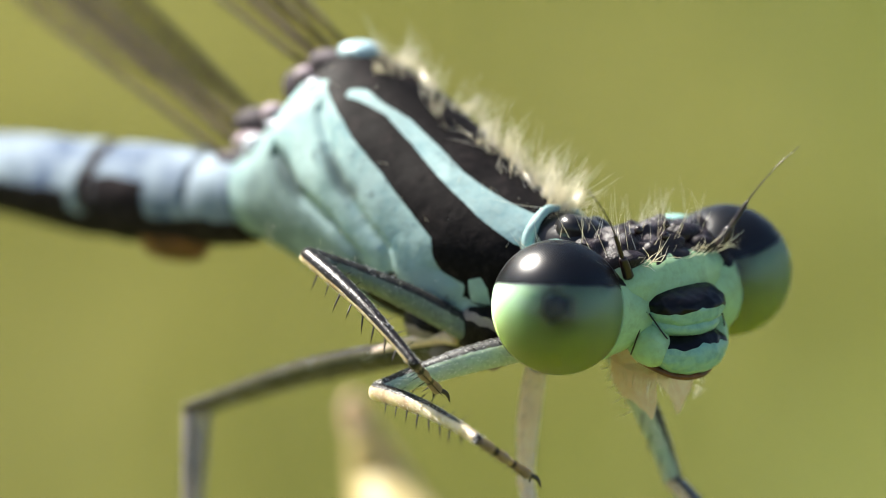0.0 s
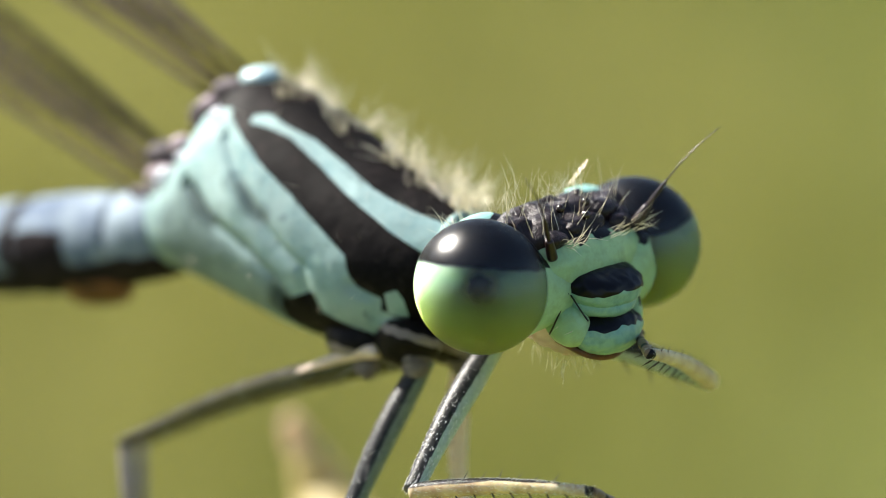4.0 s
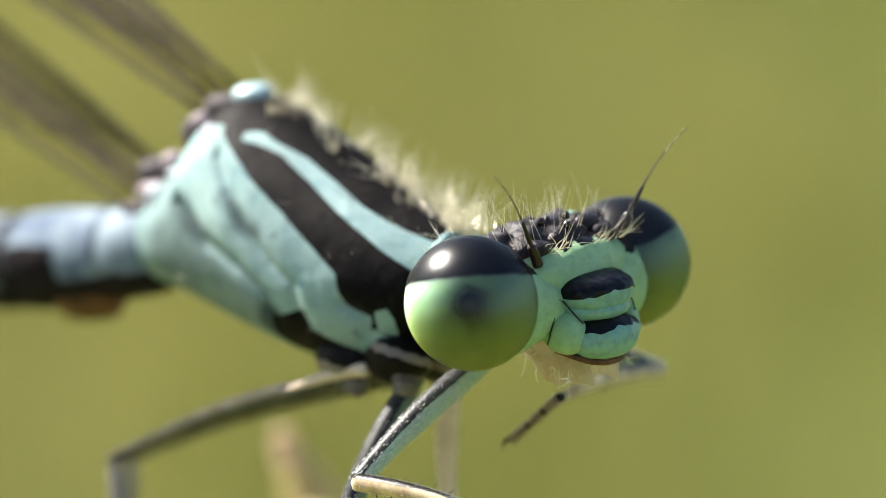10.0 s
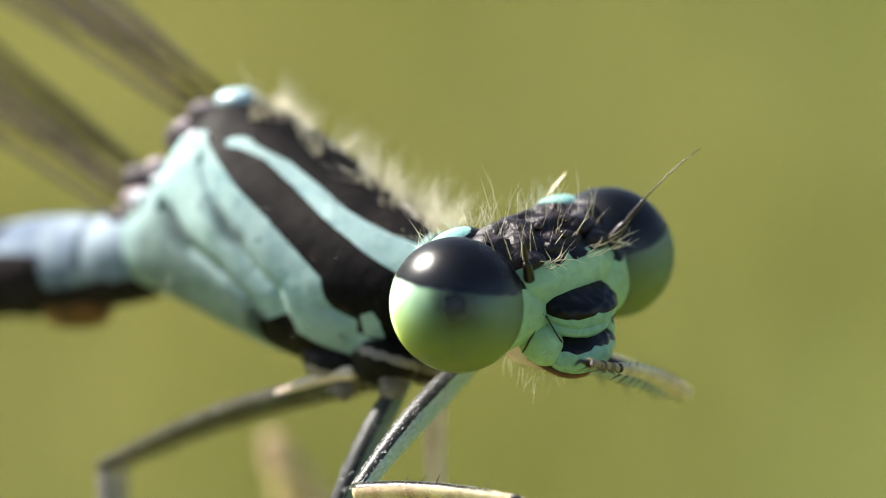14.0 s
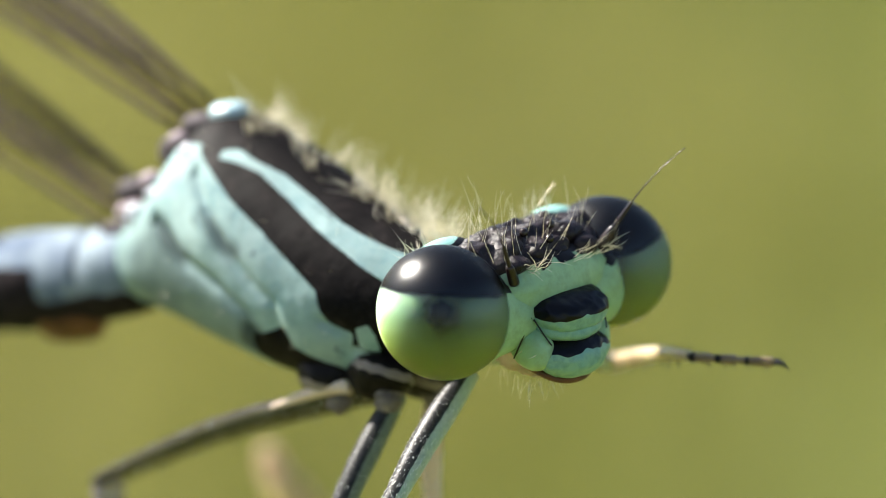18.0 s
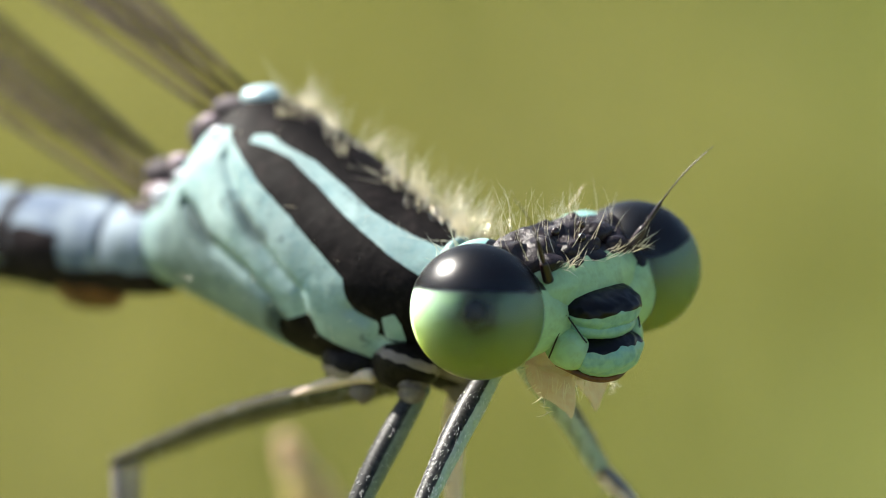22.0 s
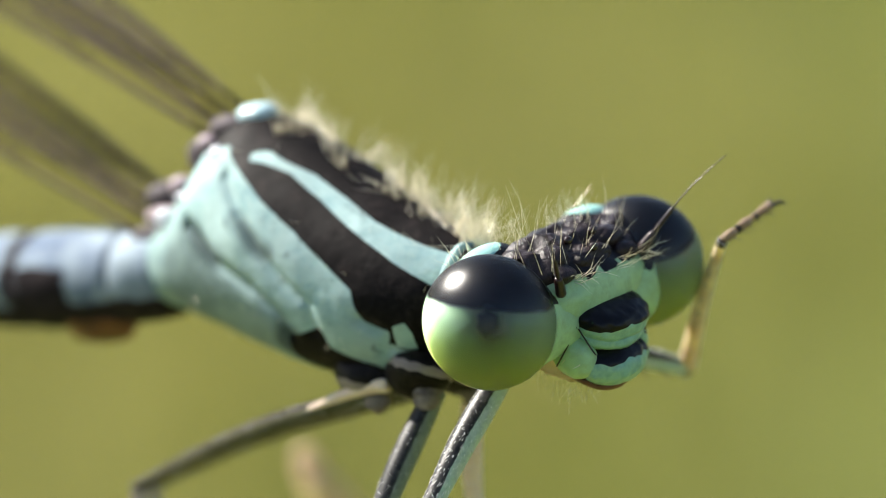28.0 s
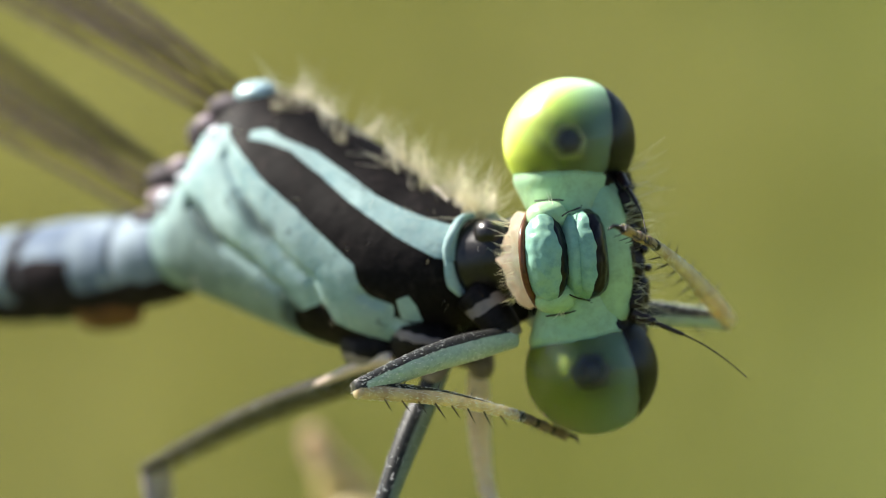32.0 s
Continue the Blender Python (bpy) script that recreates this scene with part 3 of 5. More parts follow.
def wing(base, lean, tilt, length, label):
    """A narrow clear wing: strong front veins, finer ones behind, cross veins, membrane and a dark spot near the tip."""
    f0, r0, u0 = base
    way = np.array([-math.cos(radians(tilt)), lean, math.sin(radians(tilt))])
    down = np.array([-math.sin(radians(tilt)), 0.0, -math.cos(radians(tilt))])

    def at(x, y, lift=0.0):
        p = way * x + down * y
        return body(f0 + p[0], r0 + p[1] + lift, u0 + p[2])

    def front(x):
        return -0.35 * math.sin(math.pi * min(x / length, 1) ** 0.8)

    def chord(x):
        s = x / length
        return 0.36 + 0.28 * min(s * 6, 1) + 2.8 * smoothstep(0.24, 0.66, s) * (1 - smoothstep(0.80, 1.0, s) * 0.97)

    xs = np.linspace(0.0, length, 40)
    rows = [[at(x, front(x) + chord(x) * q, 0.01 * math.sin(9 * q)) for q in np.linspace(0, 1, 9)] for x in xs]
    verts = np.array(rows).reshape(-1, 3)
    blade = part("wing", (verts, grid_faces(40, 9, False)), MEMBRANE, fly, label)
    lines = [(0.0, 0.048, 0.0), (0.10, 0.028, 0.8), (0.22, 0.028, 0.6), (0.34, 0.024, 1.2), (0.45, 0.042, 0.0), (0.58, 0.026, 1.6), (0.72, 0.024, 2.4), (0.86, 0.024, 2.0), (1.0, 0.050, 0.0)]
    for q, w, start in lines:
        part("vein", tube([(*at(x, front(x) + chord(x) * q), 0.72 * w * (1 - 0.6 * x / length)) for x in np.linspace(start, length, 12)], 40, 6), VEIN, blade)
    cross = []
    rng = np.random.default_rng(int(abs(f0) * 100) + int(tilt))
    for k in range(len(lines) - 1):
        for x in np.arange(2.2 + 0.3 * rng.random(), length * 0.97, 0.62):
            a, b = lines[k][0], lines[k + 1][0]
            if chord(x) * (b - a) > 0.06:
                cross.append(tube([(*at(x, front(x) + chord(x) * a), 0.014), (*at(x + 0.05, front(x) + chord(x) * (a + b) / 2), 0.012), (*at(x, front(x) + chord(x) * b), 0.014)], 4, 5))
    part("cross_vein", join(*cross), VEIN, blade, kind="stuff")
    x = length * 0.88
    part("wing_spot", tube([(*at(x + k * 0.35, front(x) + 0.16), 0.10) for k in range(3)], 8, 8), DARK, blade)


def wings():
    wing((-4.10, 0.16, 1.98), 0.035, 28, 19.0, "clear brown-veined front wing folded back")
    wing((-4.10, -0.16, 2.00), -0.03, 29.5, 19.0, "clear brown-veined front wing folded back")
    wing((-5.10, 0.22, 0.88), 0.045, 27, 18.0, "clear brown-veined hind wing folded back")
    wing((-5.05, -0.22, 0.92), -0.04, 27.5, 18.0, "clear brown-veined hind wing folded back")
    for f, r, u, size, mat, label in (
            (-3.66, 0.06, 1.90, (0.24, 0.26, 0.15), WHITE_KNOB, "white-blue knob at the wing base"), (-4.02, 0.16, 1.78, (0.30, 0.20, 0.16), ROOT, "dark knob at the wing base"),
            (-4.26, 0.25, 1.62, (0.15, 0.14, 0.10), PALE_KNOB, "pinkish knob at the wing base"), (-4.30, 0.05, 1.48, (0.40, 0.30, 0.26), ROOT, "dark knob at the wing base"),
            (-4.58, 0.40, 1.16, (0.17, 0.16, 0.13), PALE_KNOB, "pinkish knob at the wing base"), (-4.96, 0.20, 1.06, (0.32, 0.24, 0.18), ROOT, "dark knob at the wing base"),
            (-4.90, 0.38, 0.82, (0.26, 0.16, 0.13), PALE_KNOB, "pinkish knob at the wing base"), (-5.30, 0.10, 0.62, (0.28, 0.28, 0.14), ROOT, "dark knob at the wing base"),
            (-3.82, 0.64, 1.40, (0.15, 0.10, 0.17), LILAC, "pale lilac ridge of the wing hinge"), (-4.16, 0.68, 1.02, (0.27, 0.10, 0.08), LILAC, "pale lilac ridge of the wing hinge"),
            (-4.78, 0.50, 0.76, (0.13, 0.10, 0.15), LILAC, "pale lilac ridge of the wing hinge"), (-4.02, -0.2, 1.78, (0.28, 0.20, 0.16), ROOT, "dark knob at the wing base"), (-4.96, -0.22, 1.06, (0.32, 0.24, 0.18), ROOT, "dark knob at the wing base")):
        part("wing_root", body_egg(f, r, u, size, 14, 20, 0.9), mat, fly, label)


WHITE_KNOB = plain("white_blue_knob", (0.42, 0.56, 0.62), (0.36, 0.52, 0.52), 0.3, 5000)
LILAC = plain("hinge_ridge", (0.46, 0.50, 0.56), (0.28, 0.27, 0.32), 0.4, 4000)
PALE_KNOB = plain("pinkish_knob", (0.40, 0.33, 0.36), (0.14, 0.09, 0.11), 0.7, 4500)
ROOT = plain("wing_root_skin", (0.022, 0.015, 0.020), (0.075, 0.055, 0.065), 0.75, 6000, 0.00002)
prothorax()
crest_hair()
tail, TAIL_ROOT = abdomen()
wings()


# ---- head, in its own space: x ahead, y to its left, z up ----
def eyeball(parent, side):
    """A compound eye: six-sided wells with pale walls, a black spot on each floor, a lens in each, and a clear skin."""
    size, centre, deep = np.array((0.735, 0.69, 0.72)), np.array((0, side * 1.246, 0)), 0.903
    bm = bmesh.new()
    bmesh.ops.create_icosphere(bm, subdivisions=6, radius=1.0)
    bm.verts.ensure_lookup_table()
    bm.faces.ensure_lookup_table()
    mid = np.array([f.calc_center_median().normalized() for f in bm.faces])
    loops = []
    for v in bm.verts:
        edge, loop = v.link_edges[0], []
        face = edge.link_faces[0]
        for _ in range(len(v.link_faces)):
            loop.append(face.index)
            edge = next(e for e in face.edges if e is not edge and v in e.verts)
            face = next(f for f in edge.link_faces if f is not face)
        turn = Vector(np.cross(mid[loop[1]] - mid[loop[0]], mid[loop[2]] - mid[loop[1]]))
        loops.append(loop if turn.dot(v.co) > 0 else loop[::-1])
    bm.free()
    dirs, faces, floors = [mid], [], []
    depth, k = [np.full(len(mid), 0.985)], len(mid)
    pit = [np.zeros(k)]
    for loop in loops:
        ring, n = mid[loop], len(loop)
        inner = ring.mean(0) + (ring - ring.mean(0)) * 0.992
        spot = ring.mean(0) + (ring - ring.mean(0)) * 0.62
        dirs += [inner, inner, spot]
        depth += [np.full(n, 0.985), np.full(n, deep), np.full(n, deep)]
        pit += [np.zeros(2 * n), np.ones(n)]
        for q in range(n):
            r = (q + 1) % n
            faces += [(loop[q], loop[r], k + r, k + q), (k + q, k + r, k + n + r, k + n + q), (k + n + q, k + n + r, k + 2 * n + r, k + 2 * n + q)]
        floors.append(tuple(range(k + 2 * n, k + 3 * n)))
        k += 3 * n
    walls = len(faces)
    faces += floors
    verts = np.vstack(dirs) * np.concatenate(depth)[:, None] * size + centre
    out = verts[:, 1] * side - 1.246
    wave = np.array([noise.noise(Vector(p) * 7.0) for p in np.round(verts, 2)])
    cap = 0.5 + 0.5 * np.clip((verts[:, 2] + 0.015 * wave - (0.25 + 0.33 * verts[:, 0] + 0.20 * out)) / 0.05, -1, 1)
    ball = part("compound_eye", (verts, faces), EYE_WALL, parent, "green compound eye with black-brown cap", {"cap": cap, "pit": np.concatenate(pit), "low": smoothstep(0.25, -0.60, verts[:, 2] - 0.25 * verts[:, 0])}, smooth=False)
    ball.data.materials.append(EYE_FLOOR)
    ball.data.polygons.foreach_set("material_index", [0] * walls + [1] * (len(faces) - walls))
    # a refracting lens within each well throws the view onto its floor
    caps, fans = [], []
    for q in loops:
        top, n = mid[q].mean(0), len(caps)
        caps += [mid[j] * 0.9865 for j in q] + [top * (0.9995 / np.linalg.norm(top))]
        fans += [(n + j, n + (j + 1) % len(q), n + len(q)) for j in range(len(q))]
    lens = part("lenses", (np.array(caps) * size + centre, fans), LENS, parent, "clear facet lenses", kind="stuff")
    lens.visible_shadow = False
    # each facet's skin is a low dome of six faces
    tops = np.array([mid[q].mean(0) for q in loops])
    tops *= 1.0026 / np.linalg.norm(tops, axis=1)[:, None]
    domes = [(q[k], q[(k + 1) % len(q)], len(mid) + i) for i, q in enumerate(loops) for k in range(len(q))]
    part("cornea", (np.vstack([mid * 1.001, tops]) * size + centre, domes), CORNEA, parent, "clear glossy eye skin", smooth=False)


antennae = []


def head_parts():
    v, f = outside_eyes(ellipsoid((-0.14, 0, 0.10), (0.46, 1.10, 0.47), 40, 60, 0.85))
    skull = part("head", (v, f), VERTEX, fly, "black-topped head with green face", {"dark": smoothstep(0.05, 0.03, np.abs(v[:, 0] + 0.50)) * smoothstep(0.40, 0.30, np.abs(v[:, 1])) * smoothstep(0.2, 0.3, v[:, 2])})
    for side in (-1, 1):
        v, f = outside_eyes(ellipsoid((-0.50, side * 0.80, 0.17), (0.25, 0.50, 0.36), 40, 60, 0.95))
        spot = smoothstep(1.0, 0.9, np.hypot((v[:, 0] + 0.62) / 0.22, (v[:, 1] * side - 0.92) / 0.34)) * smoothstep(0.1, 0.2, v[:, 2])
        part("hind_lobe", (v, f), VERTEX, skull, "black lobe behind the eye with a pale spot", {"dark": spot})

    for side in (-1, 1):
        eyeball(skull, side)
        # antenna: stout foot, thick stalk, fine jointed whip; it turns on its foot
        whip = [(0.0, 0.0, 0.44 + (0.078 if side < 0 else 0.082) * k, (0.0105 if k % 2 else 0.0085) * (1 - 0.05 * k)) for k in range(10)] + [(0.0, 0.0, 1.22 if side < 0 else 1.26, 0.006)]
        bend = lambda shape: (shape[0] + np.outer(np.maximum(shape[0][:, 2] - 0.42, 0) ** 2, (-0.24, 0.0, 0.0)), shape[1])
        stalk = join(tube([(0, 0, -0.14, 0.060), (0, 0, -0.03, 0.056), (0, 0, 0.10, 0.046), (0, 0, 0.13, 0.028)], 14, 14), tube([(0, 0, 0.12, 0.021), (0, 0, 0.16, 0.025), (0, 0, 0.30, 0.025), (0, 0, 0.43, 0.021), (0, 0, 0.46, 0.013)], 16, 12), bend(tube(whip, 40, 8)))
        antennae.append((part("antenna", stalk, ANTENNA, skull, "short black antenna with a whip-like tip"), (0.41, -0.73, 0.52) if side < 0 else (0.38, 0.74, 0.60)))

    def face(name, centre, radii, mat, label, dark=None, power=0.9, rows=30, cols=44):
        v, f = ellipsoid(centre, radii, rows, cols, power)
        v = np.array([p + (p - np.array(centre)) * (0.05 * noise.noise(Vector(p) * 5.0) + 0.03 * noise.noise(Vector(p) * 13.0)) for p in v])
        v, f = outside_eyes((v, f))
        return part(name, (v, f), mat, skull, label, {"dark": dark(v) if dark else np.zeros(len(v))})

    wob = lambda v: 0.03 * np.sin(v[:, 1] * 19) + 0.02 * np.sin(v[:, 1] * 41 + 1)
    face("forehead", (0.14, 0, 0.20), (0.49, 0.88, 0.38), FACE, "green forehead ridge", lambda v: smoothstep(0.48, 0.54, v[:, 2] + wob(v) - 0.25 * (v[:, 0] - 0.4)))
    face("postclypeus", (0.51, 0, 0.05), (0.47, 0.48, 0.21), LIP, "black-topped nose plate with a green front", lambda v: smoothstep(0.10, 0.14, v[:, 2] + 0.40 * v[:, 1] ** 2 + wob(v) * 0.3), power=0.75, rows=64, cols=96)
    face("anteclypeus", (0.65, 0, -0.11), (0.33, 0.44, 0.16), LIP, "green band above the lip", power=1.0)
    face("labrum", (0.80, 0, -0.41), (0.31, 0.46, 0.25), LIP, "blue-green upper lip with black edge", lambda v: smoothstep(-0.27, -0.23, v[:, 2] + wob(v) * 0.35 + 0.16 * np.abs(v[:, 1])), power=0.95, rows=64, cols=96)
    for side in (-1, 1):
        # cheek: a cone that widens from the face to the eye's rim
        rings = [(0.40, 0.16, -0.06, 0.46, 0.40), (0.56, 0.12, -0.08, 0.50, 0.46), (0.72, 0.06, -0.07, 0.55, 0.53), (0.86, 0.02, -0.06, 0.60, 0.585), (0.98, 0.0, -0.05, 0.58, 0.57)]
        line = curve_points(rings, 22)
        v = np.array([(p[1] + p[3] * math.cos(w) * (1 + 0.02 * noise.noise(Vector((p[0] * 6, w * 2, 1.0)))), side * p[0], p[2] + p[4] * math.sin(w)) for p in line for w in np.linspace(0, 2 * math.pi, 60, endpoint=False)])
        f = grid_faces(22, 60, True)
        part("cheek", outside_eyes((v, f if side < 0 else [q[::-1] for q in f])), FACE, skull, "green cheek", {"dark": smoothstep(0.27, 0.32, v[:, 2] + wob(v) * 0.6 - 0.25 * (v[:, 0] - 0.4))})
        face("mandible", (0.60, side * 0.43, -0.35), (0.28, 0.175, 0.23), FACE, "green jaw base", lambda v: smoothstep(-0.54, -0.60, v[:, 2]), rows=18, cols=24)
        for seam in ([(0.62, side * 0.50, 0.02), (0.78, side * 0.46, -0.12), (0.86, side * 0.42, -0.20)], [(0.60, side * 0.52, 0.04), (0.60, side * 0.60, -0.18), (0.54, side * 0.62, -0.46)]):
            part("seam", tube([(*p, 0.009) for p in seam], 14, 8), DARK, skull)
    # ocelli and bumps on the black crown
    for x, y, z, s in ((0.22, 0, 0.68, 0.05), (0.02, 0.20, 0.71, 0.05), (0.02, -0.20, 0.71, 0.05)):
        part("ocellus", ellipsoid((x, y, z), (s, s, s), 12, 16), EYE_GLASS, skull, "small glossy brown eye spot")
    v, f = outside_eyes(ellipsoid((-0.08, 0, 0.42), (0.42, 1.0, 0.25), 60, 110, 0.8))
    v = np.array([p + np.array((0.2, 0.2, 1.0)) * (0.11 * noise.noise(Vector((p[0] * 4.2, abs(p[1]) * 4.2, 2.0))) + 0.045 * noise.noise(Vector(p) * 8.0) + 0.008 * noise.noise(Vector(p) * 24.0)) for p in v])
    part("crown", (v, f), CROWN, skull, "lumpy black-brown crown")
    for x, y, z, r in ((0.28, 0.52, 0.52, 0.12), (0.06, 0.44, 0.58, 0.15), (0.22, 0.16, 0.56, 0.10)):
        for side in (-1, 1):
            v, f = ellipsoid((x, side * y, z), (r, r * 1.3, r * 0.9), 18, 26)
            v = np.array([p + 0.03 * noise.noise_vector(Vector(p) * 6.0) for p in v])
            part("bump", (v, f), CROWN, skull)
    part("mouth_edge", tube([(0.55, -0.50, -0.54, 0.035), (0.85, -0.28, -0.64, 0.036), (0.94, 0, -0.67, 0.036), (0.85, 0.28, -0.64, 0.036), (0.55, 0.50, -0.54, 0.035)], 24, 10), MOUTH, skull, "dark red-brown mouth edge")
    # lower lip with two pointed flaps, hinged at the throat
    v, f = ellipsoid((0.27, 0, -0.60), (0.48, 0.52, 0.23), 40, 60, 0.9)
    v = np.array([p + np.array((0.3, 0.3, 1.0)) * (0.10 * noise.noise(Vector(p) * 3.6) + 0.05 * noise.noise(Vector(p) * 8.0) - 0.07 * math.exp(-(p[1] / 0.06) ** 2)) for p in v])
    part("labium", (v, f), LABIUM, skull, "pinkish lower lip")
    palps = []
    flap_rng = np.random.default_rng(31)
    for side in (-1, 1):
        flap = tube([(0.06, 0, 0.02, 0.24), (0.18, side * 0.03, -0.16, 0.36), (0.30, side * 0.05, -0.34, 0.33), (0.40, side * 0.02, -0.50, 0.21), (0.46, -side * 0.02, -0.62, 0.10), (0.49, -side * 0.05, -0.74, 0.010)], 34, 26, flat=0.22, side=(1.0, 0.0, 0.55))
        flap = (np.array([p + 0.035 * noise.noise_vector(Vector(p) * 5.0) for p in flap[0]]), flap[1])
        roots = [np.array((0.20 + 0.26 * s, side * (0.40 - 0.14 * s + flap_rng.uniform(-0.06, 0.02)), -0.10 - 0.52 * s)) for s in flap_rng.uniform(0, 1, 16)]
        fringe = bristles(roots, [np.array((0.1, side, -0.25)) + flap_rng.normal(0, 0.3, 3) for _ in roots], flap_rng.uniform(0.07, 0.20, 16), 0.006, 0.3, flap_rng)
        palp = part("palp", flap, LABIUM, skull, "pale fleshy mouth flap")
        palps.append((part("lip_hair", fringe, HAIR, skull, "fine pale hairs", smooth=False, kind="stuff"), (0.05, side * 0.24, -0.55)))
        palps.append((palp, (0.05, side * 0.24, -0.55)))
    rng = np.random.default_rng(3)

    def tuft(name, count, place, way, low, high, thick, label, curl=0.25):
        roots, ways, lengths = [], [], []
        for _ in range(count):
            roots.append(np.array(place(rng)))
            ways.append(np.array(way(roots[-1])) + rng.normal(0, 0.22, 3))
            lengths.append(rng.uniform(low, high))
        part(name, bristles(roots, ways, lengths, thick, curl, rng), HAIR, skull, label, smooth=False, kind="stuff")

    tuft("crown_hair", 56, lambda r: (r.uniform(-0.55, 0.35), r.uniform(-0.95, 0.95), 0.60), lambda p: (-0.15, p[1] * 0.2, 1.0), 0.25, 0.62, 0.0027, "fine pale hairs")
    tuft("brow_hair", 42, lambda r: (r.uniform(0.30, 0.52), r.uniform(-0.55, 0.80), 0.50), lambda p: (0.85, p[1] * 0.4, 0.75), 0.16, 0.40, 0.0042, "fine pale hairs", 0.5)
    tuft("chin_hair", 60, lambda r: (r.uniform(0.0, 0.70), r.uniform(-0.45, 0.45), -0.76), lambda p: (0.3, p[1] * 0.8, -1.0), 0.10, 0.30, 0.0045, "fine pale hairs")
    tuft("nape_hair", 70, lambda r: (r.uniform(-0.72, -0.55), r.uniform(-1.1, 1.1), r.uniform(0.0, 0.4)), lambda p: (-0.6, p[1] * 0.3, 0.8), 0.22, 0.48, 0.0042, "fine pale hairs", 0.4)
    return skull, palps


ANTENNA = plain("antenna_cuticle", (0.012, 0.006, 0.006), (0.032, 0.012, 0.011), 0.28, 16000)
CROWN = plain("crown_cuticle", (0.024, 0.014, 0.016), (0.005, 0.003, 0.004), 0.36, 24000, 0.00003)
EYE_GLASS = plain("ocellus_glass", (0.03, 0.016, 0.012), (0.016, 0.010, 0.008), 0.15)
CROWN.node_tree.nodes["Principled BSDF"].inputs["Specular IOR Level"].default_value = 0.32
skull, palps = head_parts()


# ---- legs ----
def limb(a, b, up=(0.0, -0.25, 1.0)):
    """The pose of a rod that runs from a to b (millimetres), its x axis along it."""
    x = (Vector(b) - Vector(a)).normalized()
    y = Vector(up).cross(x).normalized()
    z = x.cross(y)
    m = Matrix((x, y, z)).transposed().to_4x4()
    m.translation = Vector(a) * MM
    return m


def spine(parent, root, way, size):
    """One black spine; all share a mesh."""
    ob = new("spine", SPINE_MESH)
    ob.parent = parent
    ob.matrix_basis = Matrix.Translation(Vector(root) * MM) @ Vector(way).to_track_quat("X", "Z").to_matrix().to_4x4() @ Matrix.Scale(size, 4)


SPINE_MESH = mesh("spine", *bristles([np.zeros(3)], [(1.0, 0, 0)], [0.18], 0.011, 0.06, np.random.default_rng(2)), SPINE)


def leg_piece(name, length, radii, spines, black, label, seed, skin=None, lean=1.0):
    """One leg segment along x: pale beneath, black above, with a double row of black spines."""
    rng = np.random.default_rng(seed)
    pts = [(length * q, 0, 0.03 * math.sin(math.pi * q) * length, r) for q, r in zip(np.linspace(0, 1, len(radii)), radii)]
    v, f = tube(pts, 40, 16)
    mid = 0.03 * np.sin(math.pi * v[:, 0] / length) * length
    dark = smoothstep(black - 0.05, black + 0.05, v[:, 2] - mid - lean * v[:, 1] + 0.012 * np.array([noise.noise(Vector((x * 3.0, seed, 0.5))) for x in v[:, 0]]))
    reach = lambda x: float(np.interp(x / length, np.linspace(0, 1, len(radii)), radii))
    rise = lambda x: 0.03 * math.sin(math.pi * x / length) * length
    dark = np.maximum(dark, smoothstep(length * 0.96, length * 0.98, v[:, 0]))
    ob = part(name, (v, f), skin or LEG, fly, label, {"dark": dark})
    for k in range(spines):
        for side in (-1, 1):
            x = length * (0.15 + 0.8 * (k + 0.25 * (side > 0)) / spines)
            spine(ob, (x, side * reach(x) * 0.6, rise(x) + side * reach(x) * 0.6), np.array((0.6, side * 0.5, side * 0.8)) + rng.normal(0, 0.10, 3), rng.uniform(0.95, 1.4) if side < 0 else rng.uniform(0.55, 0.8))
    roots, ways, lengths = [], [], []
    for _ in range(int(length * (160 if skin is HIND or seed in (21, 22) else 480))):
        w, x = rng.uniform(0, 6.28), rng.uniform(0.05, length)
        roots.append(np.array((x, reach(x) * 0.97 * math.cos(w), rise(x) + reach(x) * 0.97 * math.sin(w))))
        ways.append((1.0, 0.30 * math.cos(w), 0.30 * math.sin(w)))
        lengths.append(rng.uniform(0.02, 0.05))
    part("leg_hair", bristles(roots, ways, lengths, 0.0030, 0.1, rng), SILVER, ob, smooth=False, kind="stuff")
    return ob


def foot(length, seed):
    """Three little joints and a pair of claws."""
    rng = np.random.default_rng(seed)
    joints = [(0.0, 0.050), (0.16, 0.060), (0.19, 0.045), (0.42, 0.060), (0.46, 0.042), (0.80, 0.058), (0.84, 0.03)]
    v, f = tube([(length * q, 0, 0, r) for q, r in joints], 40, 12)
    band = np.abs(((v[:, 0] / length * 3.2 + 0.2) % 1.0) - 0.5)
    claws = [tube([(length * 0.82, s * 0.02, 0, 0.028), (length * 0.92, s * 0.07, 0.01, 0.024), (length * 1.0, s * 0.10, -0.05, 0.005)], 8, 8) for s in (-1, 1)]
    ob = part("tarsus", (v, f), TARSUS, fly, "jointed foot", {"dark": smoothstep(0.32, 0.42, band) * 0.8})
    for c in claws:
        part("claw", c, SPINE, ob)
    for s in (-1, 1):
        for q in (0.12, 0.30, 0.40, 0.55, 0.70):
            spine(ob, (length * (q + rng.uniform(-0.03, 0.03)), s * 0.04, -0.03), (0.6, s, -0.6), 0.75)
    return ob


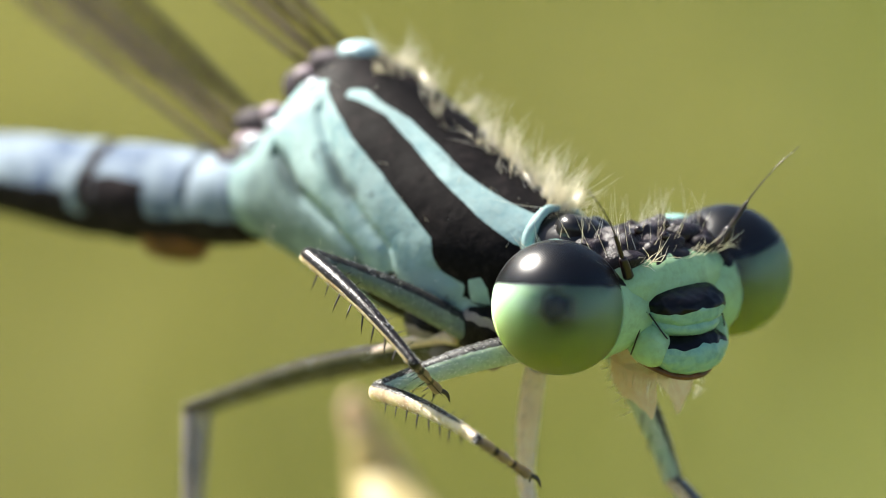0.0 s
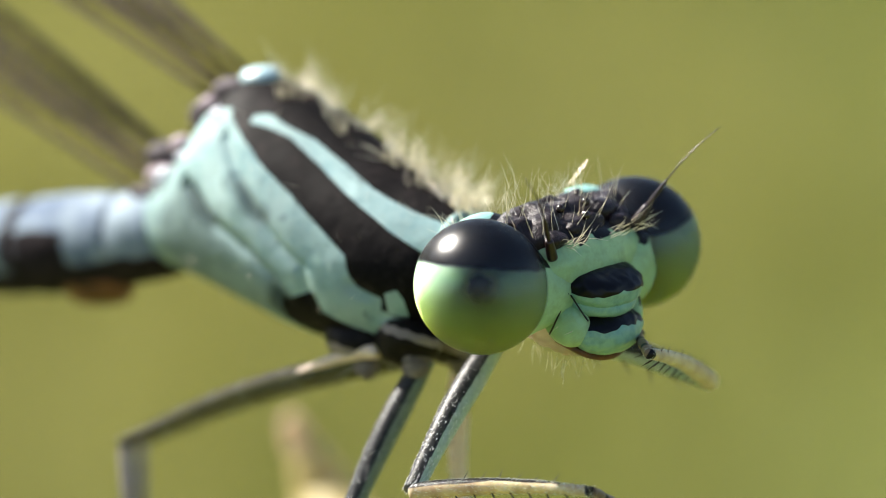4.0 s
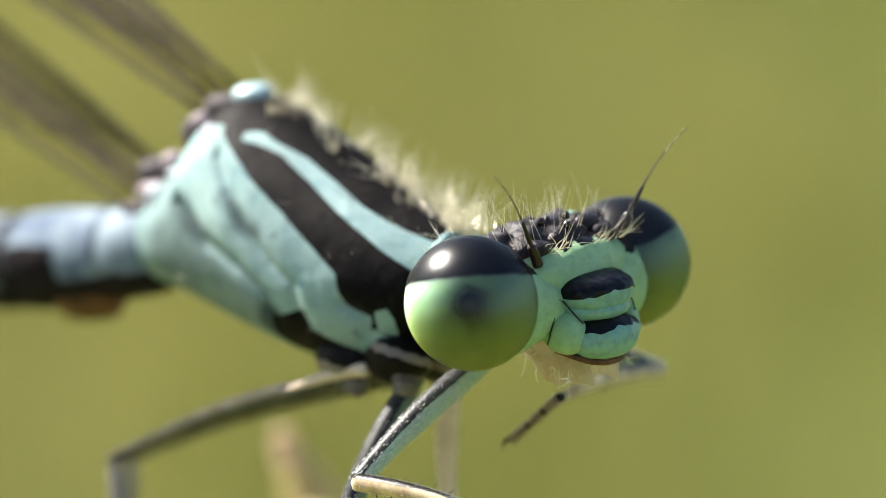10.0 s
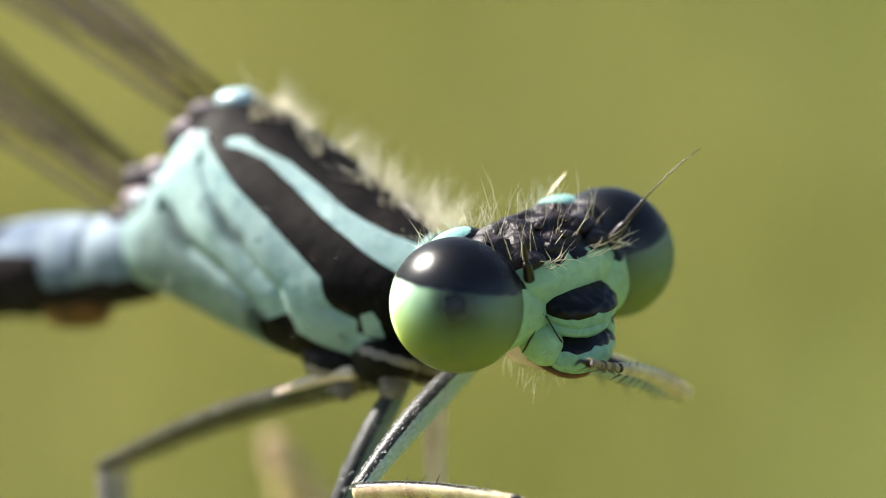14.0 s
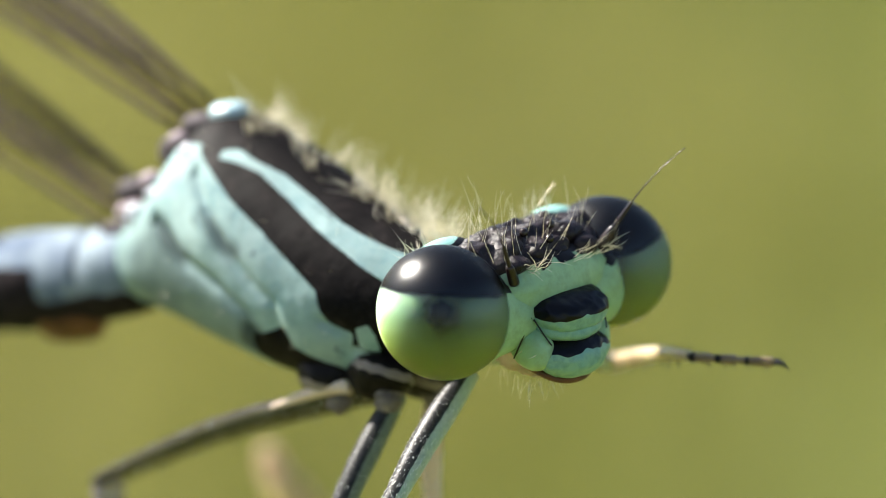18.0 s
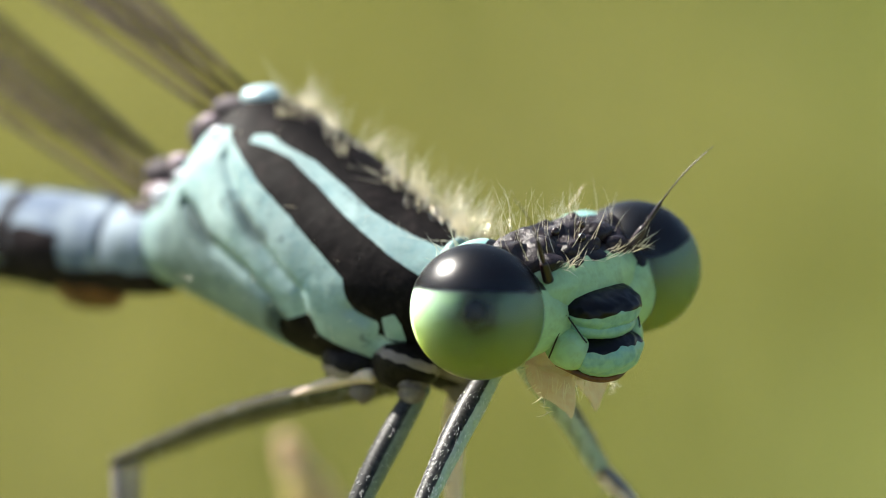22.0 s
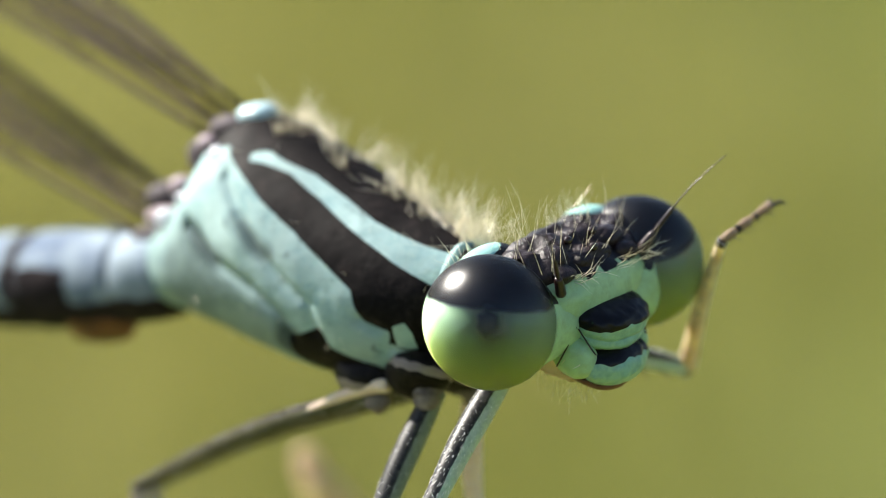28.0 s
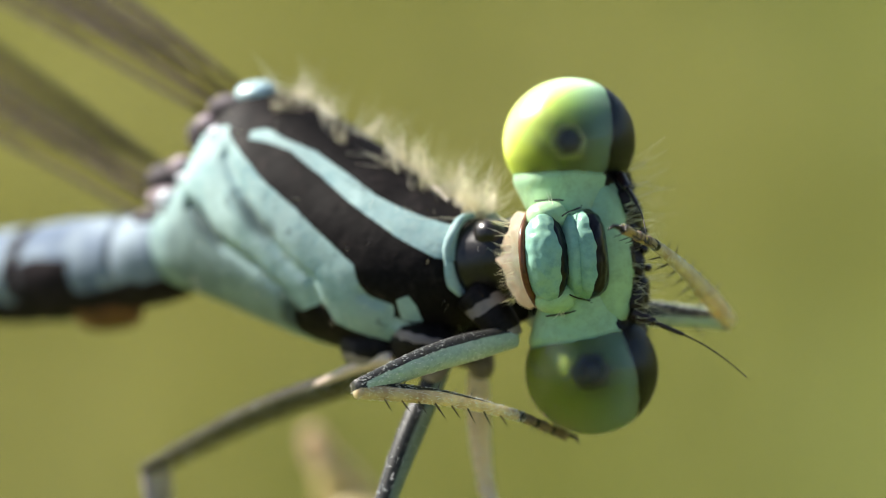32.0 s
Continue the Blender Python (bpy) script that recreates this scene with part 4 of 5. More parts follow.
FEMUR, TIBIA = (0.12, 0.154, 0.150, 0.125, 0.100), (0.100, 0.098, 0.084, 0.068, 0.056)
right_leg = [leg_piece("femur", 2.1, FEMUR, 6, 0.0, "black-backed pale green thigh", 1), leg_piece("tibia", 2.05, TIBIA, 8, 0.062, "pale spiny shin with black line", 2, SHIN, 0.0), foot(0.95, 3)]
left_leg = [leg_piece("femur", 2.25, FEMUR, 6, 0.14, "black-backed pale green thigh", 4), leg_piece("tibia", 2.15, TIBIA, 8, 0.078, "pale spiny shin with black line", 5, SHIN, 0.0), foot(1.05, 6)]
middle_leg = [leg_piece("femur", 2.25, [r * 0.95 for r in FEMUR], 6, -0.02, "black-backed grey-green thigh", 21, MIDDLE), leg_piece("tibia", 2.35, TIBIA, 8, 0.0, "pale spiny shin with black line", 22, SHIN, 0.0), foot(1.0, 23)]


def standing_leg(hip, knee, ankle, toe, thick, seed, skins, words):
    """A leg that stays where it stands; a round knee joins thigh and shin."""
    places = [Vector(p) for p in (hip, knee, ankle, toe)]
    for k, (name, radii, spines) in enumerate((("femur", FEMUR, 6), ("tibia", TIBIA, 8))):
        length = (places[k + 1] - places[k]).length
        ob = leg_piece(name, length, [r * thick for r in radii], spines, (-0.02, 0.3)[k] if skins[0] is HIND else 0.3, words, seed + k, skins[k])
        ob.matrix_basis = limb(places[k], places[k + 1])
    v, f = ellipsoid(knee, np.array((0.125, 0.125, 0.12)) * thick, 14, 20)
    part("knee", (v, f), skins[0], fly, words, {"dark": np.full(len(v), 0.3)})
    ob = foot((places[3] - places[2]).length, seed + 2)
    ob.matrix_basis = limb(places[2], places[3])


standing_leg((-0.98, 1.63, -1.50), (-3.72, 3.80, -2.47), (-3.62, 3.60, -4.13), (-2.92, 3.40, -4.70), 0.74, 11, (HIND, HAUNCH), "dark grey leg")
standing_leg((0.12, 1.85, -1.50), (0.10, 2.20, -2.93), (0.41, 2.00, -4.33), (0.92, 2.00, -4.71), 0.82, 31, (PINK, PINK), "pinkish pale leg")
standing_leg((-0.40, 2.32, -1.50), (-3.62, 5.20, -2.50), (-3.60, 5.00, -4.24), (-2.95, 4.80, -4.75), 0.72, 41, (HIND, HAUNCH), "dark grey leg")
# added pale sliver that imitates the highlight along the hind thigh's hip end
v, f = tube([(-0.80, 1.36, -1.40, 0.08), (-0.98, 1.50, -1.40, 0.085), (-1.30, 1.76, -1.49, 0.065), (-1.60, 2.00, -1.60, 0.04), (-1.85, 2.20, -1.70, 0.008)], 30, 16)
part("thigh_highlight", (v, f), PINK, fly, "pale pink rod standing in for the highlight on the hind thigh", {"dark": np.zeros(len(v))})


# ---- the plant tip that carries it ----
def plant():
    stalk = new("plant_stem")
    stalk.matrix_basis = STAND
    tagged(stalk, "yellow-green plant stem with a blunt tip under the insect", "plant")
    v, f = tube([(-1.86, 9.5, -2.71, 0.18), (-1.74, 9.5, -2.95, 0.28), (-1.46, 9.4, -3.62, 0.46), (-0.8, 8.0, -5.0, 0.8), (0.2, 4.0, -8.0, 1.1), (1.0, 1.5, -20.0, 1.3), (1.6, -3.0, -120.0, 1.6), (2.0, -40.0, -430.0, 2.2)], 90, 24)
    part("stem", (v, f), BLADE, stalk)
    v, f = tube([(-2.04, 9.5, -2.34, 0.04), (-2.01, 9.5, -2.40, 0.12), (-1.94, 9.5, -2.58, 0.17), (-1.84, 9.5, -2.80, 0.17), (-1.76, 9.5, -2.98, 0.09)], 30, 20)
    part("bud", (np.array([p + 0.05 * noise.noise_vector(Vector(p) * 3.0) for p in v]), f), BUD, stalk, "pinkish blunt bud")
    for y, x1, z1 in ((1.2, 2.6, -4.45), (2.4, -3.6, -4.4)):
        v, f = tube([(0.1, 2.3, -7.2, 0.5), (x1 * 0.4, y, -5.2, 0.55), (x1 * 0.8, y, -4.75, 0.5), (x1 * 1.4, y, -4.6, 0.35), (x1 * 2.0, y, -4.9, 0.04)], 40, 18, flat=1.0)
        part("leaf", (v, f), BLADE, stalk, "narrow fleshy leaf")


plant()


# ---- what moves ----
# degrees by which the mouth flaps are folded up
LIP_SHUT = [(0, 0), (1.7, 0), (2.0, -22), (2.3, -70), (4.5, -72), (6.4, -5), (9.7, 0), (10.0, -30), (10.5, -60), (11, -72), (18.1, -72), (18.6, -15), (19, 0), (20.5, -12), (23.4, 0), (23.7, -30), (24.0, -8), (24.4, -60), (26.5, -72), (29.6, -72), (30.0, -50), (30.6, -66), (31.0, -60), (31.4, -45), (32.0, -75)]
# degrees by which the abdomen is raised
TAIL_UP = [(0, 4), (0.5, 4), (1, 4), (1.5, 2), (2, 0), (18, 0), (18.5, 3), (19, 5), (20, 6.5), (22, 7.5), (23, 5), (24, 1), (26, 3), (27, 4), (30, 4), (31, 3), (32, 1.5)]
HEAD = [
    (0, 1.170, 1.107, -0.698, 13.0, 15.7, -45.4),
    (1, 1.137, 0.530, -0.544, 13.4, 13.2, -45.6),
    (1.5, 1.099, 0.362, -0.359, 23.8, 9.1, -39.4),
    (2, 1.211, 0.439, -0.499, 38.2, 1.6, -35.3),
    (2.05, 1.211, 0.439, -0.499, 36.0, 3.0, -35.6),
    (2.13, 1.190, 0.500, -0.530, 11.5, 18.5, -40.5),
    (2.5, 1.160, 0.500, -0.470, 10.5, 19.4, -40.5),
    (2.7, 1.165, 0.530, -0.480, 10.4, 22.0, -39.6),
    (3, 1.181, 0.568, -0.485, 10.2, 25.0, -38.7),
    (4, 1.168, 0.375, -0.441, 11.8, 23.8, -39.1),
    (6.7, 1.207, 0.363, -0.438, 10.5, 17.7, -40.9),
    (7, 1.197, 0.412, -0.416, 10.5, 19.4, -40.9),
    (7.5, 1.207, 0.363, -0.438, 10.5, 17.7, -40.9),
    (8, 1.207, 0.363, -0.438, 10.5, 17.7, -40.9),
    (9, 1.207, 0.363, -0.438, 10.5, 17.7, -40.9),
    (9.6, 1.207, 0.363, -0.438, 10.5, 17.7, -40.9),
    (10, 1.170, 0.384, -0.425, 10.3, 11.2, -41.4),
    (11, 1.136, 0.336, -0.445, 13.4, 25.7, -36.8),
    (12, 1.173, 0.157, -0.442, 13.2, 24.9, -38.1),
    (13, 1.157, 0.265, -0.401, 14.9, 31.0, -35.5),
    (14.5, 1.167, 0.286, -0.378, 13.1, 28.1, -37.4),
    (16.5, 1.149, 0.578, -0.395, 0.4, 50.8, -47.2),
    (16.8, 1.169, 0.508, -0.341, 18.2, 39.9, -31.8),
    (17, 1.149, 0.712, -0.340, 8.8, 22.2, -40.5),
    (17.2, 1.296, 0.466, -0.460, -24.4, 1.0, -67.0),
    (17.5, 1.085, 0.914, -0.314, 7.0, 24.5, -46.9),
    (17.8, 1.198, 0.498, -0.191, 32.6, 61.8, -15.1),
    (18, 1.126, 0.529, -0.330, 12.9, 24.7, -41.6),
    (18.6, 1.162, 0.677, -0.414, 12.2, 20.0, -40.5),
    (19, 1.162, 0.677, -0.414, 12.2, 20.0, -40.5),
    (20, 1.162, 0.677, -0.414, 12.2, 20.0, -40.5),
    (21, 1.162, 0.677, -0.414, 12.2, 20.0, -40.5),
    (22, 1.162, 0.677, -0.414, 12.2, 20.0, -40.5),
    (23, 1.162, 0.677, -0.414, 12.2, 20.0, -40.5),
    (23.6, 1.162, 0.677, -0.414, 12.2, 20.0, -40.5),
    (23.7, 1.186, 0.973, -0.415, -5.4, 2.0, -45.7),
    (23.8, 1.141, 1.044, -0.467, 2.3, 8.7, -47.1),
    (24, 1.173, 0.854, -0.532, -15.9, 2.1, -47.9),
    (24.25, 1.173, 0.854, -0.532, -15.9, 2.1, -47.9),
    (24.5, 1.099, 0.727, -0.478, 9.7, 24.8, -40.3),
    (26.5, 1.142, 0.589, -0.389, 12.5, 26.6, -36.4),
    (27, 1.173, 0.713, -0.462, 12.2, 25.7, -37.4),
    (27.4, 1.173, 0.713, -0.462, 12.2, 25.7, -37.4),
    (28, 1.160, 0.791, -0.462, 15.1, 29.6, -35.9),
    (28.8, 1.142, 0.947, -0.458, 16.4, 54.9, -28.4),
    (29, 1.172, 0.728, -0.432, 13.9, 54.2, -32.0),
    (29.5, 1.178, 0.774, -0.328, 13.2, 40.7, -32.3),
    (30, 1.179, 0.759, -0.412, 7.1, 18.6, -42.3),
    (30.1, 1.179, 0.759, -0.412, 7.1, 18.6, -42.3),
    (30.4, 1.146, 0.971, -0.482, -3.5, 17.2, -46.2),
    (30.6, 1.123, 0.731, -0.340, 10.1, 30.9, -35.9),
    (30.8, 1.173, 0.713, -0.462, 12.2, 25.7, -37.4),
    (30.92, 1.173, 0.713, -0.462, 12.2, 25.7, -37.4),
    (31, 1.262, 1.041, -0.395, -33.7, 2.4, -66.4),
    (31.1, 1.271, 0.717, -0.365, -80.8, -12.6, -77.9),
    (31.2, 1.339, 0.624, -0.418, -40.9, -4.0, -69.7),
    (31.3, 1.271, 0.717, -0.365, -80.8, -12.6, -77.9),
    (31.4, 1.272, 0.597, -0.329, -73.1, -29.6, -43.7),
    (31.5, 1.271, 0.717, -0.365, -80.8, -12.6, -77.9),
    (31.7, 1.252, 0.807, -0.300, -64.6, -19.6, -55.7),
    (31.8, 1.272, 0.681, -0.354, -77.5, -17.1, -68.0),
    (32, 1.303, 1.013, -0.440, -89.0, -1.7, -88.4),
]
RIGHT_HIP = (0.500, 0.787, -1.250)
RIGHT_LEG = [
    (0, -1.60, 0.79, -2.02, -0.47, -0.88, -2.40, 0.17, -0.30, -2.79),
    (0.2, -1.63, 0.79, -1.90, 0.03, 0.01, -2.82, 0.64, 0.68, -3.11),
    (0.3, -1.40, 0.51, -2.10, -0.44, -1.14, -2.84, 0.00, -0.41, -3.26),
    (0.4, -1.65, 0.79, -1.93, -1.32, -0.97, -2.93, -1.03, -0.21, -3.42),
    (0.55, -1.08, 0.69, -2.63, -0.87, -0.96, -3.82, -0.58, -0.25, -4.38),
    (1, -0.90, 0.37, -2.76, -0.57, -1.28, -3.92, -0.27, -0.64, -4.55),
    (1.3, -0.88, 0.31, -2.76, -0.51, -1.36, -3.88, -0.10, -0.71, -4.43),
    (1.35, -1.37, 0.13, -1.94, -0.28, 0.13, -3.68, 0.18, 0.77, -4.21),
    (1.4, -1.35, -0.10, -0.81, -0.62, 1.70, -1.46, -0.14, 2.36, -1.94),
    (1.45, -1.28, -0.21, -0.76, 0.08, 0.72, -1.98, 0.47, 1.42, -2.48),
    (1.5, -1.31, -0.12, -0.69, 0.22, -0.12, -2.06, 0.47, 0.67, -2.53),
    (1.6, -0.91, -0.72, -1.63, 0.71, 0.53, -1.71, 1.57, 0.93, -1.79),
    (1.7, -1.19, -0.43, -0.99, -0.16, 1.32, -1.23, 0.41, 2.04, -1.49),
    (1.8, -1.30, -0.27, -1.04, 0.17, 1.13, -1.28, 0.55, 1.92, -1.65),
    (1.9, -1.25, -0.37, -1.28, 0.27, 0.87, -1.86, 0.92, 1.49, -2.18),
    (2, -1.00, -0.58, -1.80, 0.76, 0.45, -2.03, 1.45, 0.84, -2.55),
    (2.1, -0.60, -0.73, -2.20, 1.22, -0.02, -1.58, 2.09, 0.30, -1.79),
    (2.2, -0.47, -0.78, -2.25, 1.30, 0.23, -2.04, 2.24, 0.36, -2.09),
    (2.4, 0.02, -0.95, -2.33, 1.39, 0.47, -1.78, 2.28, 0.56, -1.46),
    (2.5, -0.91, -0.60, -1.96, 0.85, 0.43, -1.72, 1.52, 1.10, -1.69),
    (2.7, -0.44, -0.76, -2.31, 1.15, 0.39, -1.73, 1.79, 1.10, -1.70),
    (3, -0.10, -0.71, -2.60, 1.92, -0.71, -2.24, 2.32, 0.08, -1.88),
    (3.15, -0.13, -0.67, -2.63, 1.90, -0.67, -2.32, 2.46, -0.67, -1.55),
    (3.3, -0.18, -0.53, -2.74, 1.85, -0.41, -2.48, 2.12, -1.14, -1.93),
    (3.4, -0.21, -0.57, -2.69, 1.83, -0.41, -2.56, 2.47, -0.90, -2.06),
    (3.5, -0.25, -0.54, -2.69, 1.79, -0.34, -2.68, 2.65, 0.06, -2.68),
    (3.6, -0.30, -0.48, -2.72, 1.72, -0.15, -2.84, 2.24, 0.59, -3.11),
    (4, -0.42, -0.21, -2.85, 1.48, -0.98, -2.82, 1.95, -0.21, -3.10),
    (4.5, -0.43, -0.31, -2.78, 1.38, -1.27, -2.83, 1.91, -0.53, -3.11),
    (5.5, -0.25, -0.68, -2.55, 1.58, 0.18, -2.23, 2.16, 0.90, -2.01),
    (6, -0.34, -0.34, -2.81, 1.55, -1.07, -3.12, 2.14, -0.34, -3.26),
    (6.5, -0.40, -0.01, -2.97, 0.46, -1.72, -3.72, 0.94, -1.05, -4.19),
    (7, -0.47, 0.03, -2.95, 0.00, -1.69, -3.97, 0.30, -0.97, -4.51),
    (9, -0.36, -0.04, -2.98, 0.10, -1.75, -4.01, 0.40, -1.02, -4.54),
    (9.6, -0.35, -0.05, -2.98, 0.10, -1.77, -3.99, 0.40, -1.04, -4.52),
    (9.85, -0.36, -0.04, -2.98, 0.12, -1.77, -3.97, 0.42, -1.04, -4.50),
    (10, -0.88, -0.12, -2.55, 0.72, -1.34, -2.93, 1.33, -0.66, -3.18),
    (10.1, -1.19, -0.28, -1.89, 0.80, -0.17, -2.37, 1.45, 0.46, -2.64),
    (10.2, -1.36, -0.18, -1.15, -0.20, 1.48, -1.43, 0.44, 2.13, -1.70),
    (10.4, -0.90, -0.59, -2.00, 0.50, 0.80, -1.44, 1.44, 0.68, -1.37),
    (10.5, -0.56, -0.61, -2.40, 1.40, -0.08, -2.12, 2.15, 0.47, -2.29),
    (10.7, -0.88, -0.58, -2.04, 0.52, 0.76, -1.39, 1.46, 0.76, -1.22),
    (11, -1.19, -0.38, -1.69, 0.50, 0.78, -1.58, 1.16, 1.41, -1.84),
    (11.2, 0.16, -0.90, -2.46, 1.46, 0.55, -1.82, 2.39, 0.55, -1.62),
    (11.5, -0.71, -0.61, -2.25, 1.26, -0.61, -1.65, 2.20, -0.50, -1.57),
    (11.6, -1.10, -0.51, -1.67, 0.80, 0.26, -1.68, 1.59, 0.65, -2.04),
    (11.7, -1.42, -0.04, -1.06, -0.22, 1.50, -1.67, 0.08, 2.13, -2.32),
    (12, -1.41, -0.08, -1.38, 0.47, 0.55, -1.90, 0.97, 1.29, -2.24),
    (12.3, -1.31, -0.11, -1.82, 0.10, 1.32, -2.21, 0.60, 1.99, -2.67),
    (12.4, -1.08, -0.22, -2.20, 0.96, -0.29, -2.39, 1.47, 0.43, -2.75),
    (12.5, -0.85, -0.12, -2.58, 0.84, -1.27, -2.48, 1.31, -0.48, -2.70),
    (12.7, -0.77, -0.21, -2.59, 0.99, -1.26, -2.57, 1.41, -0.44, -2.79),
    (13, -0.81, -0.24, -2.53, 1.14, -0.86, -2.39, 1.49, -0.03, -2.69),
    (13.7, -0.73, -0.22, -2.62, 1.09, -1.16, -2.55, 1.49, -0.33, -2.77),
    (14.5, -0.79, -0.21, -2.57, 0.77, -1.52, -2.84, 1.25, -0.81, -3.25),
    (15, -0.72, -0.48, -2.40, 1.32, -0.65, -2.51, 1.92, 0.07, -2.69),
    (15.5, -0.69, -0.60, -2.29, 0.94, 0.64, -2.19, 1.57, 1.35, -2.11),
    (16, -0.72, -0.42, -2.46, 1.29, -0.74, -2.70, 1.90, -0.05, -2.91),
    (16.5, -0.78, -0.08, -2.67, 0.62, -1.51, -3.12, 1.09, -0.83, -3.59),
    (17, -0.51, -0.09, -2.87, 0.23, -1.81, -3.70, 0.51, -1.08, -4.24),
    (18, -0.49, -0.13, -2.86, 0.21, -1.82, -3.78, 0.50, -1.10, -4.32),
    (19, -0.29, -0.23, -2.91, 0.20, -1.98, -3.86, 0.52, -1.25, -4.38),
    (23.3, -0.32, -0.27, -2.87, 0.16, -2.02, -3.82, 0.47, -1.29, -4.34),
    (23.7, -0.36, -0.24, -2.87, 0.16, -1.99, -3.79, 0.46, -1.26, -4.31),
    (23.85, -0.88, -0.28, -2.42, 0.69, -0.55, -3.71, 0.92, 0.22, -4.21),
    (24, -1.31, -0.09, -1.86, -0.15, 1.55, -2.30, -0.03, 2.38, -2.74),
    (24.1, -1.38, -0.13, -1.45, 0.21, 1.15, -1.25, 0.90, 1.75, -1.50),
    (24.2, 0.05, -0.84, -2.50, 1.49, 0.52, -1.96, 2.41, 0.63, -1.75),
    (24.25, -0.29, -0.71, -2.49, 1.48, 0.29, -2.23, 2.30, 0.77, -2.25),
    (24.3, -0.64, -0.44, -2.52, 1.26, 0.33, -2.58, 1.59, 1.19, -2.82),
    (24.4, -1.36, -0.18, -1.15, 0.18, 1.17, -1.12, 0.80, 1.83, -1.40),
    (24.5, -0.31, -0.71, -2.48, 1.41, 0.18, -1.81, 2.32, 0.18, -1.52),
    (25.5, -0.40, -0.66, -2.48, 1.45, 0.20, -2.26, 2.03, 0.95, -2.18),
    (26.5, -0.45, -0.49, -2.62, 1.45, 0.28, -2.60, 1.78, 1.13, -2.85),
    (26.75, -0.55, -0.31, -2.70, 1.42, -0.87, -2.77, 1.88, -0.09, -3.06),
    (27, -0.66, -0.01, -2.81, 0.73, -1.51, -2.94, 1.27, -0.79, -3.24),
    (27.2, -0.51, -0.27, -2.76, 1.16, -0.27, -3.95, 1.59, 0.44, -4.41),
    (27.4, -0.37, -0.41, -2.74, 0.09, 1.19, -3.93, 0.38, 1.90, -4.50),
    (27.7, -0.44, -0.27, -2.80, 0.37, -0.63, -4.65, 0.66, 0.07, -5.23),
    (28, -0.51, -0.05, -2.89, -0.05, -1.82, -3.81, 0.22, -1.09, -4.35),
    (29, -0.54, -0.07, -2.86, -0.08, -1.83, -3.81, 0.19, -1.10, -4.36),
    (30, -0.39, -0.23, -2.86, 0.02, -1.99, -3.82, 0.28, -1.25, -4.36),
    (30.9, -0.37, -0.03, -2.98, 0.02, -1.83, -3.88, 0.29, -1.09, -4.42),
    (31, -0.37, -0.03, -2.98, 0.01, -1.82, -3.89, 0.28, -1.10, -4.44),
    (31.2, -0.90, -0.10, -2.54, 0.89, -1.09, -2.69, 1.17, -0.20, -2.90),
    (31.4, -1.42, 0.04, -1.65, 0.44, 0.81, -2.02, 1.17, 0.67, -2.61),
    (31.5, -0.88, 0.15, -2.70, 0.97, -0.62, -2.27, 1.81, -0.25, -2.52),
    (31.7, -1.16, 0.79, -2.56, 0.28, -0.60, -2.10, 1.23, -0.60, -2.14),
    (31.75, -1.51, 0.57, -1.82, 0.49, 0.25, -2.13, 1.34, 0.14, -2.54),
    (31.8, -1.47, 0.15, -0.90, 0.02, 1.22, -1.81, 0.64, 1.22, -2.53),
    (32, -1.19, -0.39, -1.65, 0.54, 0.61, -2.11, 1.08, 1.33, -2.41),
]
LEFT_HIP = (0.705, 1.308, -1.050)
